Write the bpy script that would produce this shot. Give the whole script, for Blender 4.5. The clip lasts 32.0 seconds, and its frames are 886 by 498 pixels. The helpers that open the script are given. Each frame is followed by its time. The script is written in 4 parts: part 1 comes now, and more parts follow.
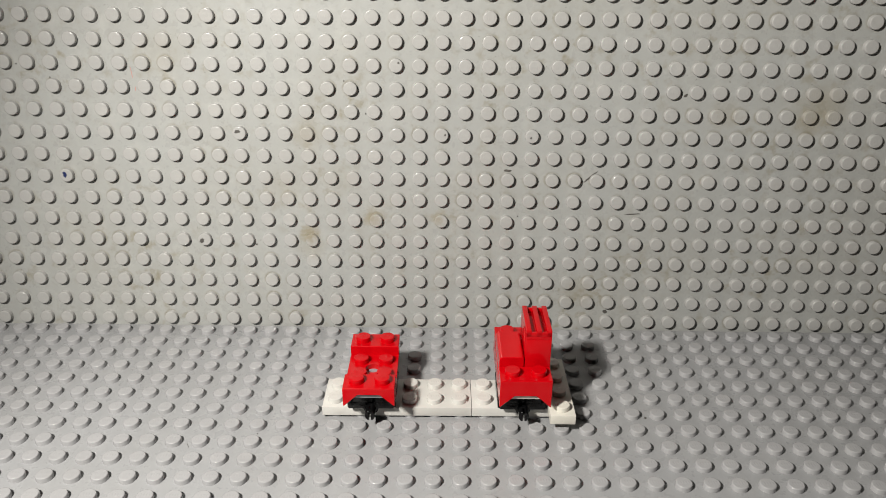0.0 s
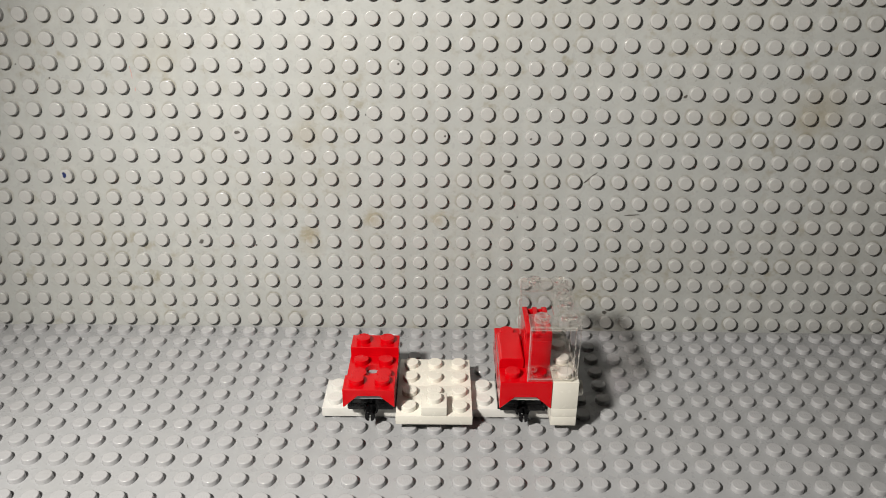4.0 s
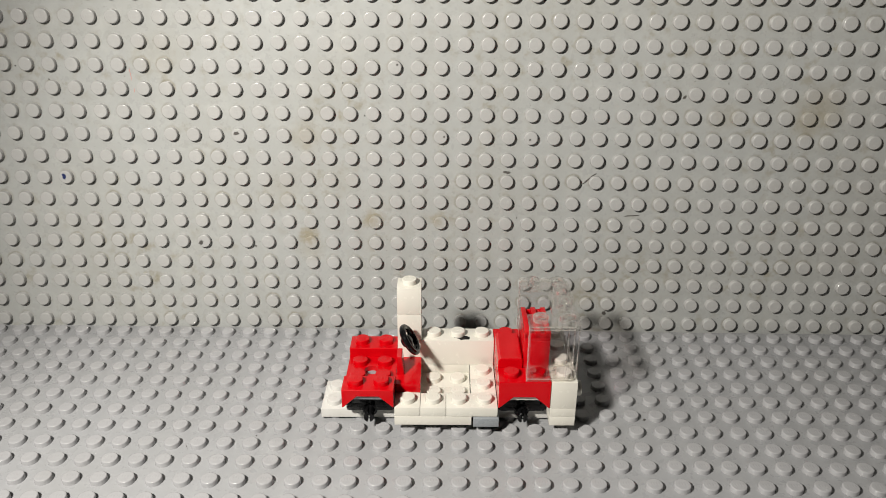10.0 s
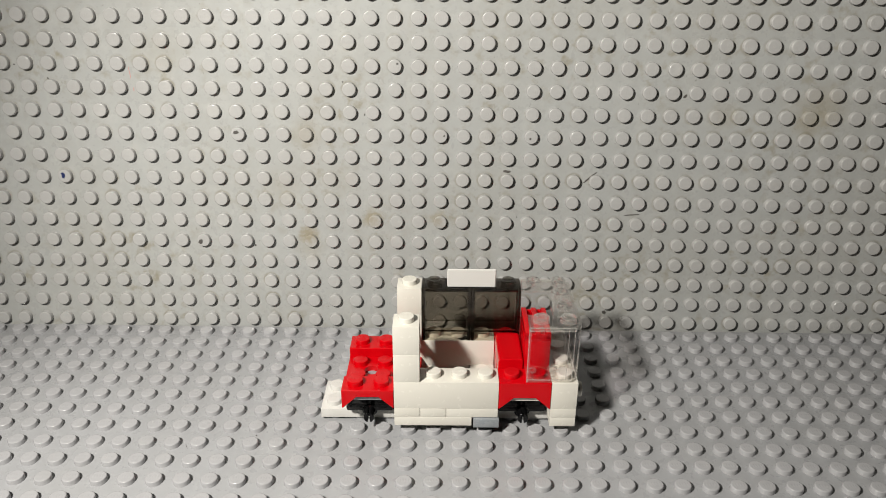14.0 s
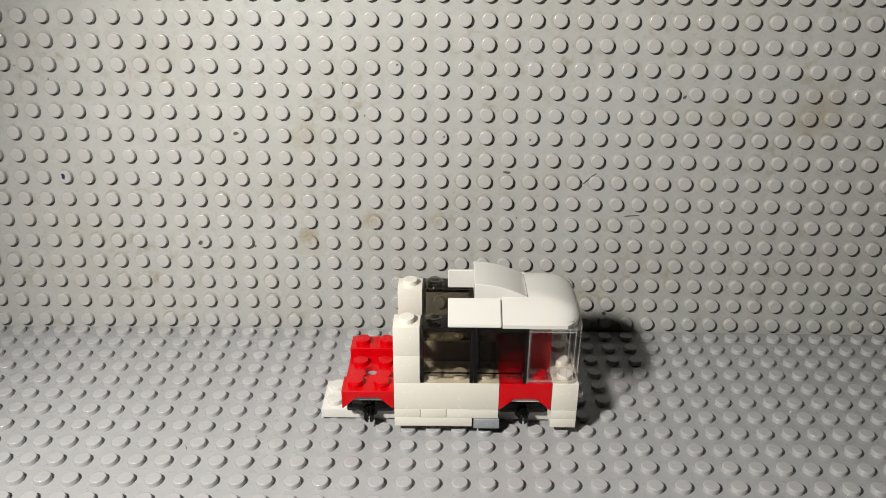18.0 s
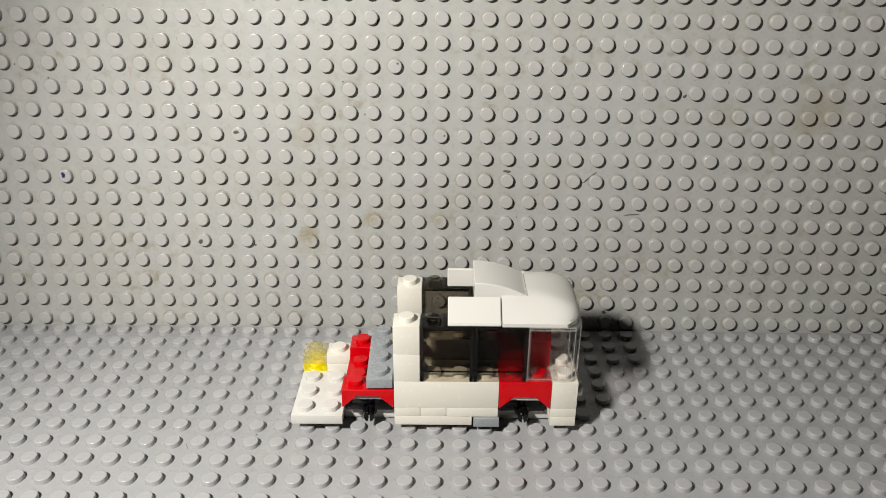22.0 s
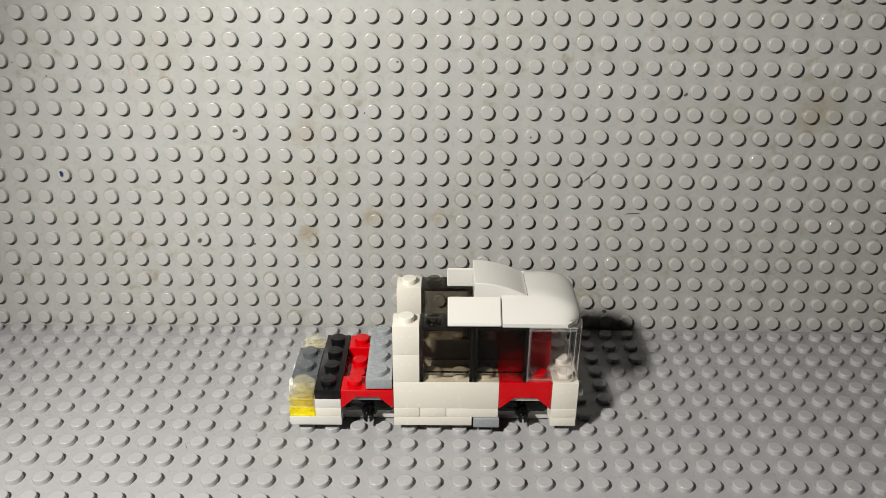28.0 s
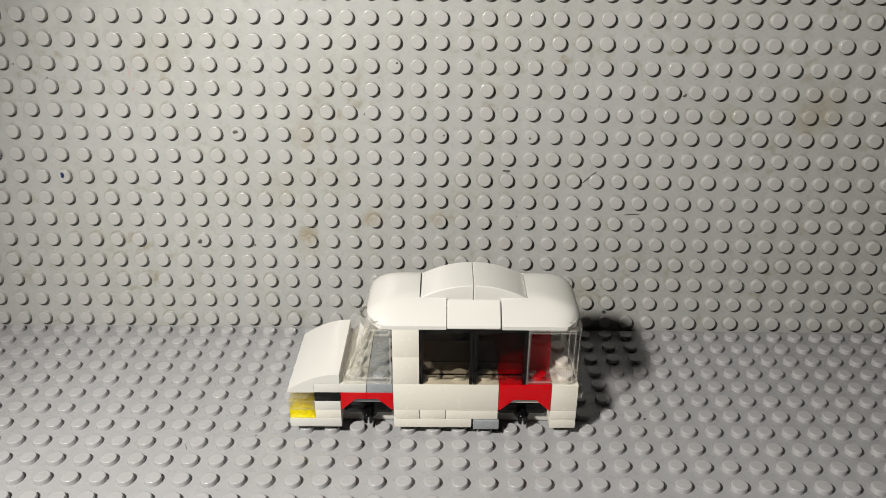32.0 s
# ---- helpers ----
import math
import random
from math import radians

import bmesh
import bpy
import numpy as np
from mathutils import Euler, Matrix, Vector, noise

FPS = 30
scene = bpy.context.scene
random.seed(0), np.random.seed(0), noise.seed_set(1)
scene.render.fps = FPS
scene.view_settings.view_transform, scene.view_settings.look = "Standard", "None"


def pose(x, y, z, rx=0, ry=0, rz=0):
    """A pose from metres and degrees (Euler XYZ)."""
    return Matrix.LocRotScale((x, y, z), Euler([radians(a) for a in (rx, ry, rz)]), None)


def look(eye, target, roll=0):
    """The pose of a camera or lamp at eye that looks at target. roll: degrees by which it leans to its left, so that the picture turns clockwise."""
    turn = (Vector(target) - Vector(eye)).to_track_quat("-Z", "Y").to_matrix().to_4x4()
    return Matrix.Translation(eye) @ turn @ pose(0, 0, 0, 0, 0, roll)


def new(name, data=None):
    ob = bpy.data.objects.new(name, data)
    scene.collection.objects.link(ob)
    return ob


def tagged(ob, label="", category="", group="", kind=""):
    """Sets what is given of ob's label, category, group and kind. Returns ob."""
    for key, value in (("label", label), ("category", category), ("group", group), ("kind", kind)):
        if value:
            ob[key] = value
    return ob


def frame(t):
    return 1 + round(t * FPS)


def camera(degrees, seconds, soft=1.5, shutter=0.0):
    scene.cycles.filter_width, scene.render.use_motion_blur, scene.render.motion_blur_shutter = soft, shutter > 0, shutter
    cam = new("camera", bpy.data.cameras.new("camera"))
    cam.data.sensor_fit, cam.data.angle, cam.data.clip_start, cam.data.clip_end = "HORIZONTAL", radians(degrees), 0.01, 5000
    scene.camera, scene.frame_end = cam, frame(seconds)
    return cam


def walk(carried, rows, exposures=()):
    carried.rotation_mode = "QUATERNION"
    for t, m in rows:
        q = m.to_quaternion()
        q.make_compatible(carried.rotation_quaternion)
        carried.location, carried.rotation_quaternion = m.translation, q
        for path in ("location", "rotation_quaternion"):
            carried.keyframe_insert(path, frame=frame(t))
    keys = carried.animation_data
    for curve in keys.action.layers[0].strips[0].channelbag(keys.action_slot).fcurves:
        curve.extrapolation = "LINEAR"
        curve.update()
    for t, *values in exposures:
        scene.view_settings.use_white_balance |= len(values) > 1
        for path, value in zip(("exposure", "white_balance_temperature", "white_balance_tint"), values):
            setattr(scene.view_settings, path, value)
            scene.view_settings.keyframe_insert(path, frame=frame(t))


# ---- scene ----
# A stop-motion build: the picture and the pose change every 20 frames, and one piece arrives each time.
STILLS = (
    # camera x, y, z (mm), tilt, roll, turn (degrees); car x, y, z (mm), turn, rock (degrees)
    (-4.33, -248.09, 155.45, 64.364, -0.433, 0.644, -52.12, -59.29, 0.82, 0.54, -0.77),
    (-4.26, -248.19, 156.24, 64.351, -0.439, 0.630, -52.08, -59.23, 0.79, 0.43, -0.45),
    (-4.26, -248.19, 156.24, 64.351, -0.439, 0.630, -52.08, -59.23, 0.79, 0.43, -0.47),
    (-4.26, -248.19, 156.24, 64.351, -0.439, 0.630, -52.07, -59.29, 0.78, 0.40, -1.05),
    (-4.92, -248.64, 156.00, 64.420, -0.484, 0.509, -52.16, -59.18, 0.91, 0.50, 0.04),
    (-5.00, -247.90, 155.55, 64.372, -0.516, 0.523, -52.09, -59.14, 0.72, 0.50, -0.73),
    (-4.71, -247.88, 155.88, 64.328, -0.499, 0.573, -52.10, -59.19, 0.70, 0.53, -0.85),
    (-4.43, -247.86, 156.21, 64.284, -0.483, 0.624, -52.10, -59.25, 0.69, 0.56, -0.98),
    (-4.14, -247.84, 156.54, 64.240, -0.466, 0.674, -52.10, -59.30, 0.68, 0.59, -1.10),
    (-4.25, -248.16, 156.29, 64.340, -0.442, 0.634, -52.27, -59.26, 0.72, 0.38, -1.05),
    (-4.27, -248.12, 156.12, 64.353, -0.451, 0.634, -52.13, -59.08, 0.83, 0.30, 0.84),
    (-3.89, -247.77, 156.46, 64.250, -0.415, 0.711, -52.06, -59.19, 0.81, 0.30, 0.33),
    (-4.44, -247.70, 155.65, 64.376, -0.464, 0.611, -52.15, -58.87, 0.82, 0.28, 0.22),
    (-4.09, -247.72, 156.18, 64.274, -0.446, 0.635, -52.14, -59.29, 0.63, 0.56, -1.17),
    (-4.16, -246.73, 156.45, 64.063, -0.432, 0.600, -52.13, -59.07, 0.58, 0.45, -1.09),
    (-3.75, -247.92, 155.91, 64.390, -0.397, 0.682, -52.08, -59.20, 0.55, 0.74, -1.20),
    (-4.49, -247.68, 156.07, 64.291, -0.480, 0.558, -52.19, -59.28, 0.72, 0.50, 0.65),
    (-3.66, -247.89, 155.76, 64.405, -0.365, 0.693, -52.12, -59.21, 0.78, 0.51, 0.71),
    (-3.62, -247.91, 155.83, 64.399, -0.372, 0.698, -52.08, -59.20, 0.79, 0.53, 0.72),
    (-4.21, -247.50, 155.83, 64.263, -0.474, 0.617, -52.11, -59.39, 0.64, 0.61, -0.65),
    (-4.09, -247.72, 156.18, 64.274, -0.446, 0.635, -52.12, -59.43, 0.58, 0.57, -0.99),
    (-4.10, -247.22, 156.49, 64.159, -0.428, 0.623, -52.13, -59.34, 0.55, 0.55, -1.06),
    (-4.09, -247.78, 155.95, 64.328, -0.440, 0.632, -52.17, -58.95, 0.78, 0.61, -1.20),
    (-4.09, -247.60, 156.13, 64.272, -0.436, 0.629, -52.17, -59.01, 0.75, 0.52, -1.20),
    (-4.10, -247.41, 156.31, 64.215, -0.432, 0.626, -52.16, -59.07, 0.73, 0.43, -0.46),
    (-4.10, -247.22, 156.49, 64.159, -0.428, 0.623, -52.16, -59.13, 0.70, 0.35, 0.84),
    (-4.26, -247.65, 155.67, 64.368, -0.472, 0.593, -52.06, -59.40, 0.62, 0.43, -1.07),
    (-4.14, -247.65, 155.63, 64.428, -0.426, 0.602, -52.04, -58.97, 0.68, 0.20, -0.73),
    (-4.46, -247.78, 155.52, 64.400, -0.476, 0.553, -52.12, -59.16, 0.72, 0.30, -0.55),
    (-3.95, -247.58, 155.90, 64.364, -0.398, 0.615, -52.08, -59.13, 0.67, 0.38, -0.63),
    (-4.38, -247.44, 155.87, 64.324, -0.459, 0.559, -52.16, -59.18, 0.58, 0.38, -0.60),
    (-4.17, -247.58, 155.82, 64.375, -0.433, 0.582, -52.07, -59.10, 0.61, 0.46, -0.71),
    (-4.30, -247.46, 155.81, 64.300, -0.495, 0.600, -52.08, -59.24, 0.61, 0.46, -0.87),
    (-4.93, -247.95, 155.47, 64.400, -0.496, 0.471, -52.26, -59.10, 0.59, 0.39, -0.78),
    (-4.35, -247.73, 155.39, 64.413, -0.461, 0.570, -52.13, -59.20, 0.62, 0.42, -0.68),
    (-4.07, -247.41, 155.85, 64.297, -0.443, 0.624, -52.07, -59.20, 0.57, 0.58, -0.75),
    (-4.16, -247.43, 155.62, 64.308, -0.477, 0.628, -52.09, -59.23, 0.51, 0.65, -0.56),
    (-4.47, -247.26, 155.73, 64.251, -0.493, 0.566, -52.18, -59.35, 0.57, 0.67, -0.10),
    (-4.49, -247.35, 155.66, 64.271, -0.491, 0.555, -52.17, -59.37, 0.57, 0.66, -0.09),
    (-4.73, -247.21, 155.50, 64.272, -0.504, 0.513, -52.23, -59.36, 0.58, 0.61, -0.20),
    (-4.98, -247.08, 155.34, 64.273, -0.516, 0.470, -52.29, -59.35, 0.58, 0.55, -0.31),
    (-5.22, -246.95, 155.18, 64.274, -0.529, 0.427, -52.36, -59.33, 0.59, 0.49, -0.43),
    (-5.13, -246.80, 155.44, 64.227, -0.489, 0.430, -52.38, -59.42, 0.51, 0.53, -0.79),
    (-5.05, -246.86, 155.26, 64.277, -0.473, 0.442, -52.37, -59.30, 0.54, 0.51, -0.43),
    (-5.73, -247.66, 154.48, 64.496, -0.541, 0.301, -52.50, -59.63, 0.41, 0.64, -0.51),
    (-4.97, -247.70, 155.34, 64.371, -0.515, 0.439, -52.25, -59.75, 0.43, 0.66, -0.87),
    (-4.53, -247.58, 155.35, 64.412, -0.444, 0.504, -52.22, -59.69, 0.43, 0.66, -0.70),
    (-4.53, -247.58, 155.35, 64.412, -0.444, 0.504, -52.22, -59.64, 0.43, 0.59, -0.49),
    (-4.26, -247.23, 155.72, 64.280, -0.413, 0.556, -52.20, -59.52, 0.45, 0.46, -0.26),
)

SECONDS = 32.0
U, P = 0.008, 0.0032          # stud pitch and plate height
STUD_R, STUD_H = 0.0024, 0.0017


def still_time(k):
    """The time at which still k begins; the first one, -1, begins at 0."""
    return max(0.0, (8 + 20 * k) / 30)


def still_end(k):
    return SECONDS if k == 47 else (8 + 20 * (k + 1) - 1) / 30


def held(poses):
    """Rows that hold one pose for each still."""
    rows = []
    for i, m in enumerate(poses):
        rows += [(still_time(i - 1), m), (still_end(i - 1), m)]
    return rows


cam = camera(60.45, SECONDS, soft=0.8)
walk(cam, held([pose(r[0] / 1000, r[1] / 1000, r[2] / 1000, r[3], r[4], r[5]) for r in STILLS]),
     [(0.0, -0.07), (14.0, -0.07), (23.0, -0.11), (32.0, -0.16)])

# ---- light: one small desk lamp high on the left, in a plain closed room ----
world = bpy.data.worlds.new("room_air")
world.use_nodes = True
world.node_tree.nodes["Background"].inputs[0].default_value = (1.0, 0.97, 0.92, 1)
world.node_tree.nodes["Background"].inputs[1].default_value = 0.0006
scene.world = world
scene.cycles.transparent_max_bounces = 32

lamp = bpy.data.lights.new("desk_lamp", "SPOT")
lamp.energy, lamp.color, lamp.shadow_soft_size = 8.35, (1.0, 0.957, 0.882), 0.0155
lamp.spot_size, lamp.spot_blend = radians(107), 0.76
lamp_ob = new("desk_lamp", lamp)
lamp_ob.matrix_world = look((-0.155, -0.245, 0.258), (0.148, 0.0, -0.110))


# ---- materials ----
class Nodes:
    """A small builder for node materials."""

    def __init__(self, name):
        self.mat = bpy.data.materials.new(name)
        self.mat.use_nodes = True
        self.tree = self.mat.node_tree
        self.tree.nodes.clear()
        self.out = self.tree.nodes.new("ShaderNodeOutputMaterial")

    def add(self, kind, **values):
        node = self.tree.nodes.new(kind)
        for key, value in values.items():
            if key in ("operation", "blend_type", "data_type", "feature"):
                if key == "operation":
                    node.operation = value
                elif key == "blend_type":
                    node.blend_type = value
                elif key == "data_type":
                    node.data_type = value
                else:
                    node.feature = value
        return node

    def link(self, a, b):
        self.tree.links.new(a, b)

    def coords(self, scale=(1, 1, 1)):
        tc = self.add("ShaderNodeTexCoord")
        mp = self.add("ShaderNodeMapping")
        mp.inputs["Scale"].default_value = scale
        self.link(tc.outputs["Object"], mp.inputs["Vector"])
        return mp.outputs["Vector"]

    def noise(self, vec, scale, detail=3.0, rough=0.55):
        n = self.add("ShaderNodeTexNoise")
        n.inputs["Scale"].default_value, n.inputs["Detail"].default_value = scale, detail
        n.inputs["Roughness"].default_value = rough
        self.link(vec, n.inputs["Vector"])
        return n.outputs["Fac"]

    def ramp(self, fac, lo, hi, a=0.0, b=1.0):
        m = self.add("ShaderNodeMapRange")
        m.inputs["From Min"].default_value, m.inputs["From Max"].default_value = lo, hi
        m.inputs["To Min"].default_value, m.inputs["To Max"].default_value = a, b
        self.link(fac, m.inputs["Value"])
        return m.outputs["Result"]

    def math(self, op, a, b):
        m = self.add("ShaderNodeMath", operation=op)
        for i, v in enumerate((a, b)):
            if isinstance(v, (int, float)):
                m.inputs[i].default_value = v
            else:
                self.link(v, m.inputs[i])
        return m.outputs[0]

    def mix(self, fac, a, b, blend="MIX"):
        m = self.add("ShaderNodeMix", data_type="RGBA", blend_type=blend)
        if isinstance(fac, (int, float)):
            m.inputs[0].default_value = fac
        else:
            self.link(fac, m.inputs[0])
        for i, v in ((6, a), (7, b)):
            if isinstance(v, tuple):
                m.inputs[i].default_value = (*v, 1)
            else:
                self.link(v, m.inputs[i])
        return m.outputs[2]

    def principled(self, color, rough, bump=None, strength=0.1, distance=0.0002, coat=0.0):
        b = self.add("ShaderNodeBsdfPrincipled")
        if isinstance(color, tuple):
            b.inputs["Base Color"].default_value = (*color, 1)
        else:
            self.link(color, b.inputs["Base Color"])
        if isinstance(rough, float):
            b.inputs["Roughness"].default_value = rough
        else:
            self.link(rough, b.inputs["Roughness"])
        b.inputs["IOR"].default_value = 1.5
        b.inputs["Coat Weight"].default_value = coat
        if bump is not None:
            bp = self.add("ShaderNodeBump")
            bp.inputs["Strength"].default_value, bp.inputs["Distance"].default_value = strength, distance
            self.link(bump, bp.inputs["Height"])
            self.link(bp.outputs["Normal"], b.inputs["Normal"])
        self.link(b.outputs[0], self.out.inputs[0])
        return b


def plastic(name, color, dirt, rough=0.22, wear=0.5, index=1.5):
    """Moulded plastic: slight mottling, fine scratches, a little grime."""
    n = Nodes(name)
    v = n.coords()
    blotch = n.ramp(n.noise(v, 130, 4), 0.35, 0.75)
    grain = n.noise(v, 2600, 3, 0.6)
    scratch = n.noise(n.coords((900, 6000, 2500)), 1.0, 2)
    info = n.add("ShaderNodeObjectInfo")
    shade = n.ramp(info.outputs["Random"], 0, 1, 0.0, 0.10)
    c = n.mix(shade, color, dirt)
    c = n.mix(n.math("MULTIPLY", blotch, 0.10 * wear), c, dirt)
    if wear > 0.6:
        speck = n.ramp(n.noise(v, 480, 4, 0.7), 0.66, 0.72)
        c = n.mix(n.math("MULTIPLY", speck, 0.35), c, (0.30, 0.26, 0.19))
    r = n.ramp(n.noise(v, 420, 4, 0.6), 0.3, 0.75, rough * 0.75, rough * 1.6)
    b = n.principled(c, r, n.math("ADD", n.math("MULTIPLY", grain, 0.5), n.math("MULTIPLY", scratch, 0.3)), 0.04, 0.00005)
    b.inputs["IOR"].default_value = index
    return n.mat


def clear_plastic(name, tint, gloss=0.5, milk=0.0, milk_color=(0.8, 0.8, 0.8), rough=0.04, bent=0.25):
    """See-through moulded plastic with a glossy skin."""
    n = Nodes(name)
    v = n.coords()
    t = n.add("ShaderNodeBsdfTransparent")
    t.inputs[0].default_value = (*tint, 1)
    g = n.add("ShaderNodeBsdfGlossy")
    g.inputs[0].default_value = (1, 1, 1, 1)
    n.link(n.ramp(n.noise(v, 500, 3), 0.3, 0.7, rough * 0.6, rough * 2.0), g.inputs["Roughness"])
    bp = n.add("ShaderNodeBump")
    bp.inputs["Strength"].default_value, bp.inputs["Distance"].default_value = 0.10, 0.0002
    n.link(n.noise(v, 260, 2), bp.inputs["Height"])
    n.link(bp.outputs["Normal"], g.inputs["Normal"])
    glass = n.add("ShaderNodeBsdfGlass")
    glass.inputs["Color"].default_value = (*tint, 1)
    glass.inputs["Roughness"].default_value = 0.0
    glass.inputs["IOR"].default_value = 1.5
    first = n.add("ShaderNodeMixShader")
    first.inputs[0].default_value = bent
    n.link(t.outputs[0], first.inputs[1])
    n.link(glass.outputs[0], first.inputs[2])
    base = first.outputs[0]
    if milk:
        d = n.add("ShaderNodeBsdfTranslucent")
        d.inputs[0].default_value = (*milk_color, 1)
        d2 = n.add("ShaderNodeBsdfDiffuse")
        d2.inputs[0].default_value = (*milk_color, 1)
        a = n.add("ShaderNodeAddShader")
        n.link(d.outputs[0], a.inputs[0])
        n.link(d2.outputs[0], a.inputs[1])
        m = n.add("ShaderNodeMixShader")
        m.inputs[0].default_value = milk
        n.link(base, m.inputs[1])
        n.link(a.outputs[0], m.inputs[2])
        base = m.outputs[0]
    fr = n.add("ShaderNodeLayerWeight")
    fr.inputs["Blend"].default_value = 0.5
    skin = n.math("ADD", n.math("MULTIPLY", n.math("POWER", fr.outputs["Facing"], 5.0), 0.96), 0.04)
    m = n.add("ShaderNodeMixShader")
    n.link(n.math("MULTIPLY", skin, gloss), m.inputs[0])
    n.link(base, m.inputs[1])
    n.link(g.outputs[0], m.inputs[2])
    n.link(m.outputs[0], n.out.inputs[0])
    return n.mat


def baseplate_plastic(name, color, dirt, stains=(), rough=0.30, grime=0.4, relief=0.2, shine=0.5):
    """Old studded baseplate: grime, fine scratches and a few yellowed stains (x, z, radius, strength in mm)."""
    n = Nodes(name)
    tc = n.add("ShaderNodeTexCoord")
    tc.name = "plate_space"
    v = tc.outputs["Object"]
    info, geo = n.add("ShaderNodeObjectInfo"), n.add("ShaderNodeNewGeometry")
    lot = n.math("FRACT", n.math("ADD", info.outputs["Random"], geo.outputs["Random Per Island"]), 0.0)
    c = n.mix(n.ramp(lot, 0, 1, 0.0, 0.22 * grime), color, (color[0] * 1.12, color[1] * 1.02, color[2] * 1.07))
    c = n.mix(n.math("MULTIPLY", n.ramp(n.noise(v, 22, 4), 0.4, 0.7), 0.5 * grime), c, dirt)
    c = n.mix(n.math("MULTIPLY", n.ramp(n.noise(v, 170, 5, 0.65), 0.55, 0.8), 0.7 * grime), c, dirt)
    c = n.mix(n.math("MULTIPLY", n.ramp(n.noise(v, 1500, 3, 0.7), 0.66, 0.74), 0.5 * grime), c, (0.16, 0.14, 0.11))
    pale = n.math("MULTIPLY", n.ramp(n.noise(v, 95, 4, 0.7), 0.5, 0.75), 0.9 * grime)
    c = n.mix(pale, c, (color[0] * 1.28, color[1] * 1.25, color[2] * 1.22))
    if grime > 0.42:
        # brown grime in small uneven patches
        wide = n.ramp(n.noise(v, 26, 3, 0.6), 0.44, 0.66)
        fine = n.ramp(n.noise(v, 210, 4, 0.6), 0.52, 0.70)
        c = n.mix(n.math("MULTIPLY", n.math("MULTIPLY", wide, fine), 0.62), c, (0.205, 0.175, 0.105))
        speck = n.ramp(n.noise(v, 620, 3, 0.65), 0.69, 0.74)
        c = n.mix(n.math("MULTIPLY", speck, 0.5), c, (0.11, 0.10, 0.085))
        # old dirt left round some of the studs by wiping
        cell = n.add("ShaderNodeVectorMath", operation="MULTIPLY_ADD")
        cell.inputs[1].default_value, cell.inputs[2].default_value = (1 / U, 0, 1 / U), (0.5, 0, 0.5)
        n.link(v, cell.inputs[0])
        part_of = n.add("ShaderNodeVectorMath", operation="FRACTION")
        n.link(cell.outputs[0], part_of.inputs[0])
        away = n.add("ShaderNodeVectorMath", operation="DISTANCE")
        away.inputs[1].default_value = (0.5, 0, 0.5)
        n.link(part_of.outputs[0], away.inputs[0])
        ring = n.ramp(n.math("ADD", away.outputs["Value"], n.ramp(n.noise(v, 700, 3), 0, 1, -0.06, 0.06)), 0.43, 0.33)
        patch = n.ramp(n.noise(v, 48, 3, 0.6), 0.47, 0.66)
        c = n.mix(n.math("MULTIPLY", n.math("MULTIPLY", ring, patch), 0.5), c, (0.18, 0.16, 0.11))
    edge = n.noise(v, 330, 4, 0.7)
    for x, z, radius, strength in stains:
        d = n.add("ShaderNodeVectorMath", operation="DISTANCE")
        n.link(v, d.inputs[0])
        d.inputs[1].default_value = (x / 1000, 0, z / 1000)
        near = n.ramp(n.math("ADD", d.outputs["Value"], n.ramp(edge, 0, 1, -0.004, 0.004)), radius / 1000, radius / 3000)
        c = n.mix(n.math("MULTIPLY", near, strength), c, (0.235, 0.195, 0.11))
    r = n.ramp(n.noise(v, 260, 4, 0.6), 0.3, 0.7, rough * 0.75, rough * 1.5)
    h = n.math("ADD", n.noise(v, 130, 3), n.math("MULTIPLY", n.noise(v, 2200, 3), 0.12))
    n.principled(c, r, h, relief, 0.0003).inputs["Specular IOR Level"].default_value = shine
    return n.mat


WHITE = plastic("white_plastic", (0.585, 0.58, 0.555), (0.55, 0.525, 0.465), 0.17, 0.5)
OLD_WHITE = plastic("yellowed_white_plastic", (0.655, 0.635, 0.572), (0.60, 0.555, 0.45), 0.20, 0.5)
RED = plastic("red_plastic", (0.50, 0.0008, 0.004), (0.41, 0.001, 0.005), 0.15, 0.4, 1.38)
BLACK = plastic("black_plastic", (0.0045, 0.0045, 0.005), (0.010, 0.009, 0.008), 0.16, 0.4, 1.33)
GREY = plastic("light_bluish_grey_plastic", (0.255, 0.275, 0.295), (0.22, 0.22, 0.22), 0.24, 0.5)
DARK_GREY = plastic("dark_bluish_grey_plastic", (0.085, 0.095, 0.105), (0.06, 0.06, 0.06), 0.22, 0.5)
CLEAR = clear_plastic("clear_plastic", (0.965, 0.965, 0.96), 1.0, 0.0, (0.8, 0.8, 0.78), 0.02, 0.0)
# rims, edge strips and studs: white mixed in paints their bright edges
CLEAR_RIM = clear_plastic("clear_plastic_rim", (0.965, 0.962, 0.95), 1.2, 0.02, (0.85, 0.84, 0.80), 0.02, 0.0)
EDGE_GLINT = clear_plastic("painted_edge_glint", (0.96, 0.96, 0.95), 2.5, 0.09, (0.86, 0.85, 0.81), 0.05, 0.0)
CLEAR_STUD = clear_plastic("clear_plastic_stud", (0.985, 0.985, 0.975), 2.2, 0.02, (0.86, 0.85, 0.81), 0.01, 0.6)
CLEAR_REAR = clear_plastic("clear_plastic_wall", (0.94, 0.93, 0.935), 0.25, 0.0, (0.8, 0.8, 0.78), 0.01, 0.0)
SMOKE_STUD = clear_plastic("smoked_plastic_stud", (0.74, 0.72, 0.68), 1.3, 0.0, (0.1, 0.1, 0.1), 0.03, 0.5)
SMOKE_THIN = clear_plastic("thin_smoked_plastic", (0.86, 0.84, 0.80), 0.5, 0.0, (0.1, 0.1, 0.1), 0.03, 0.0)
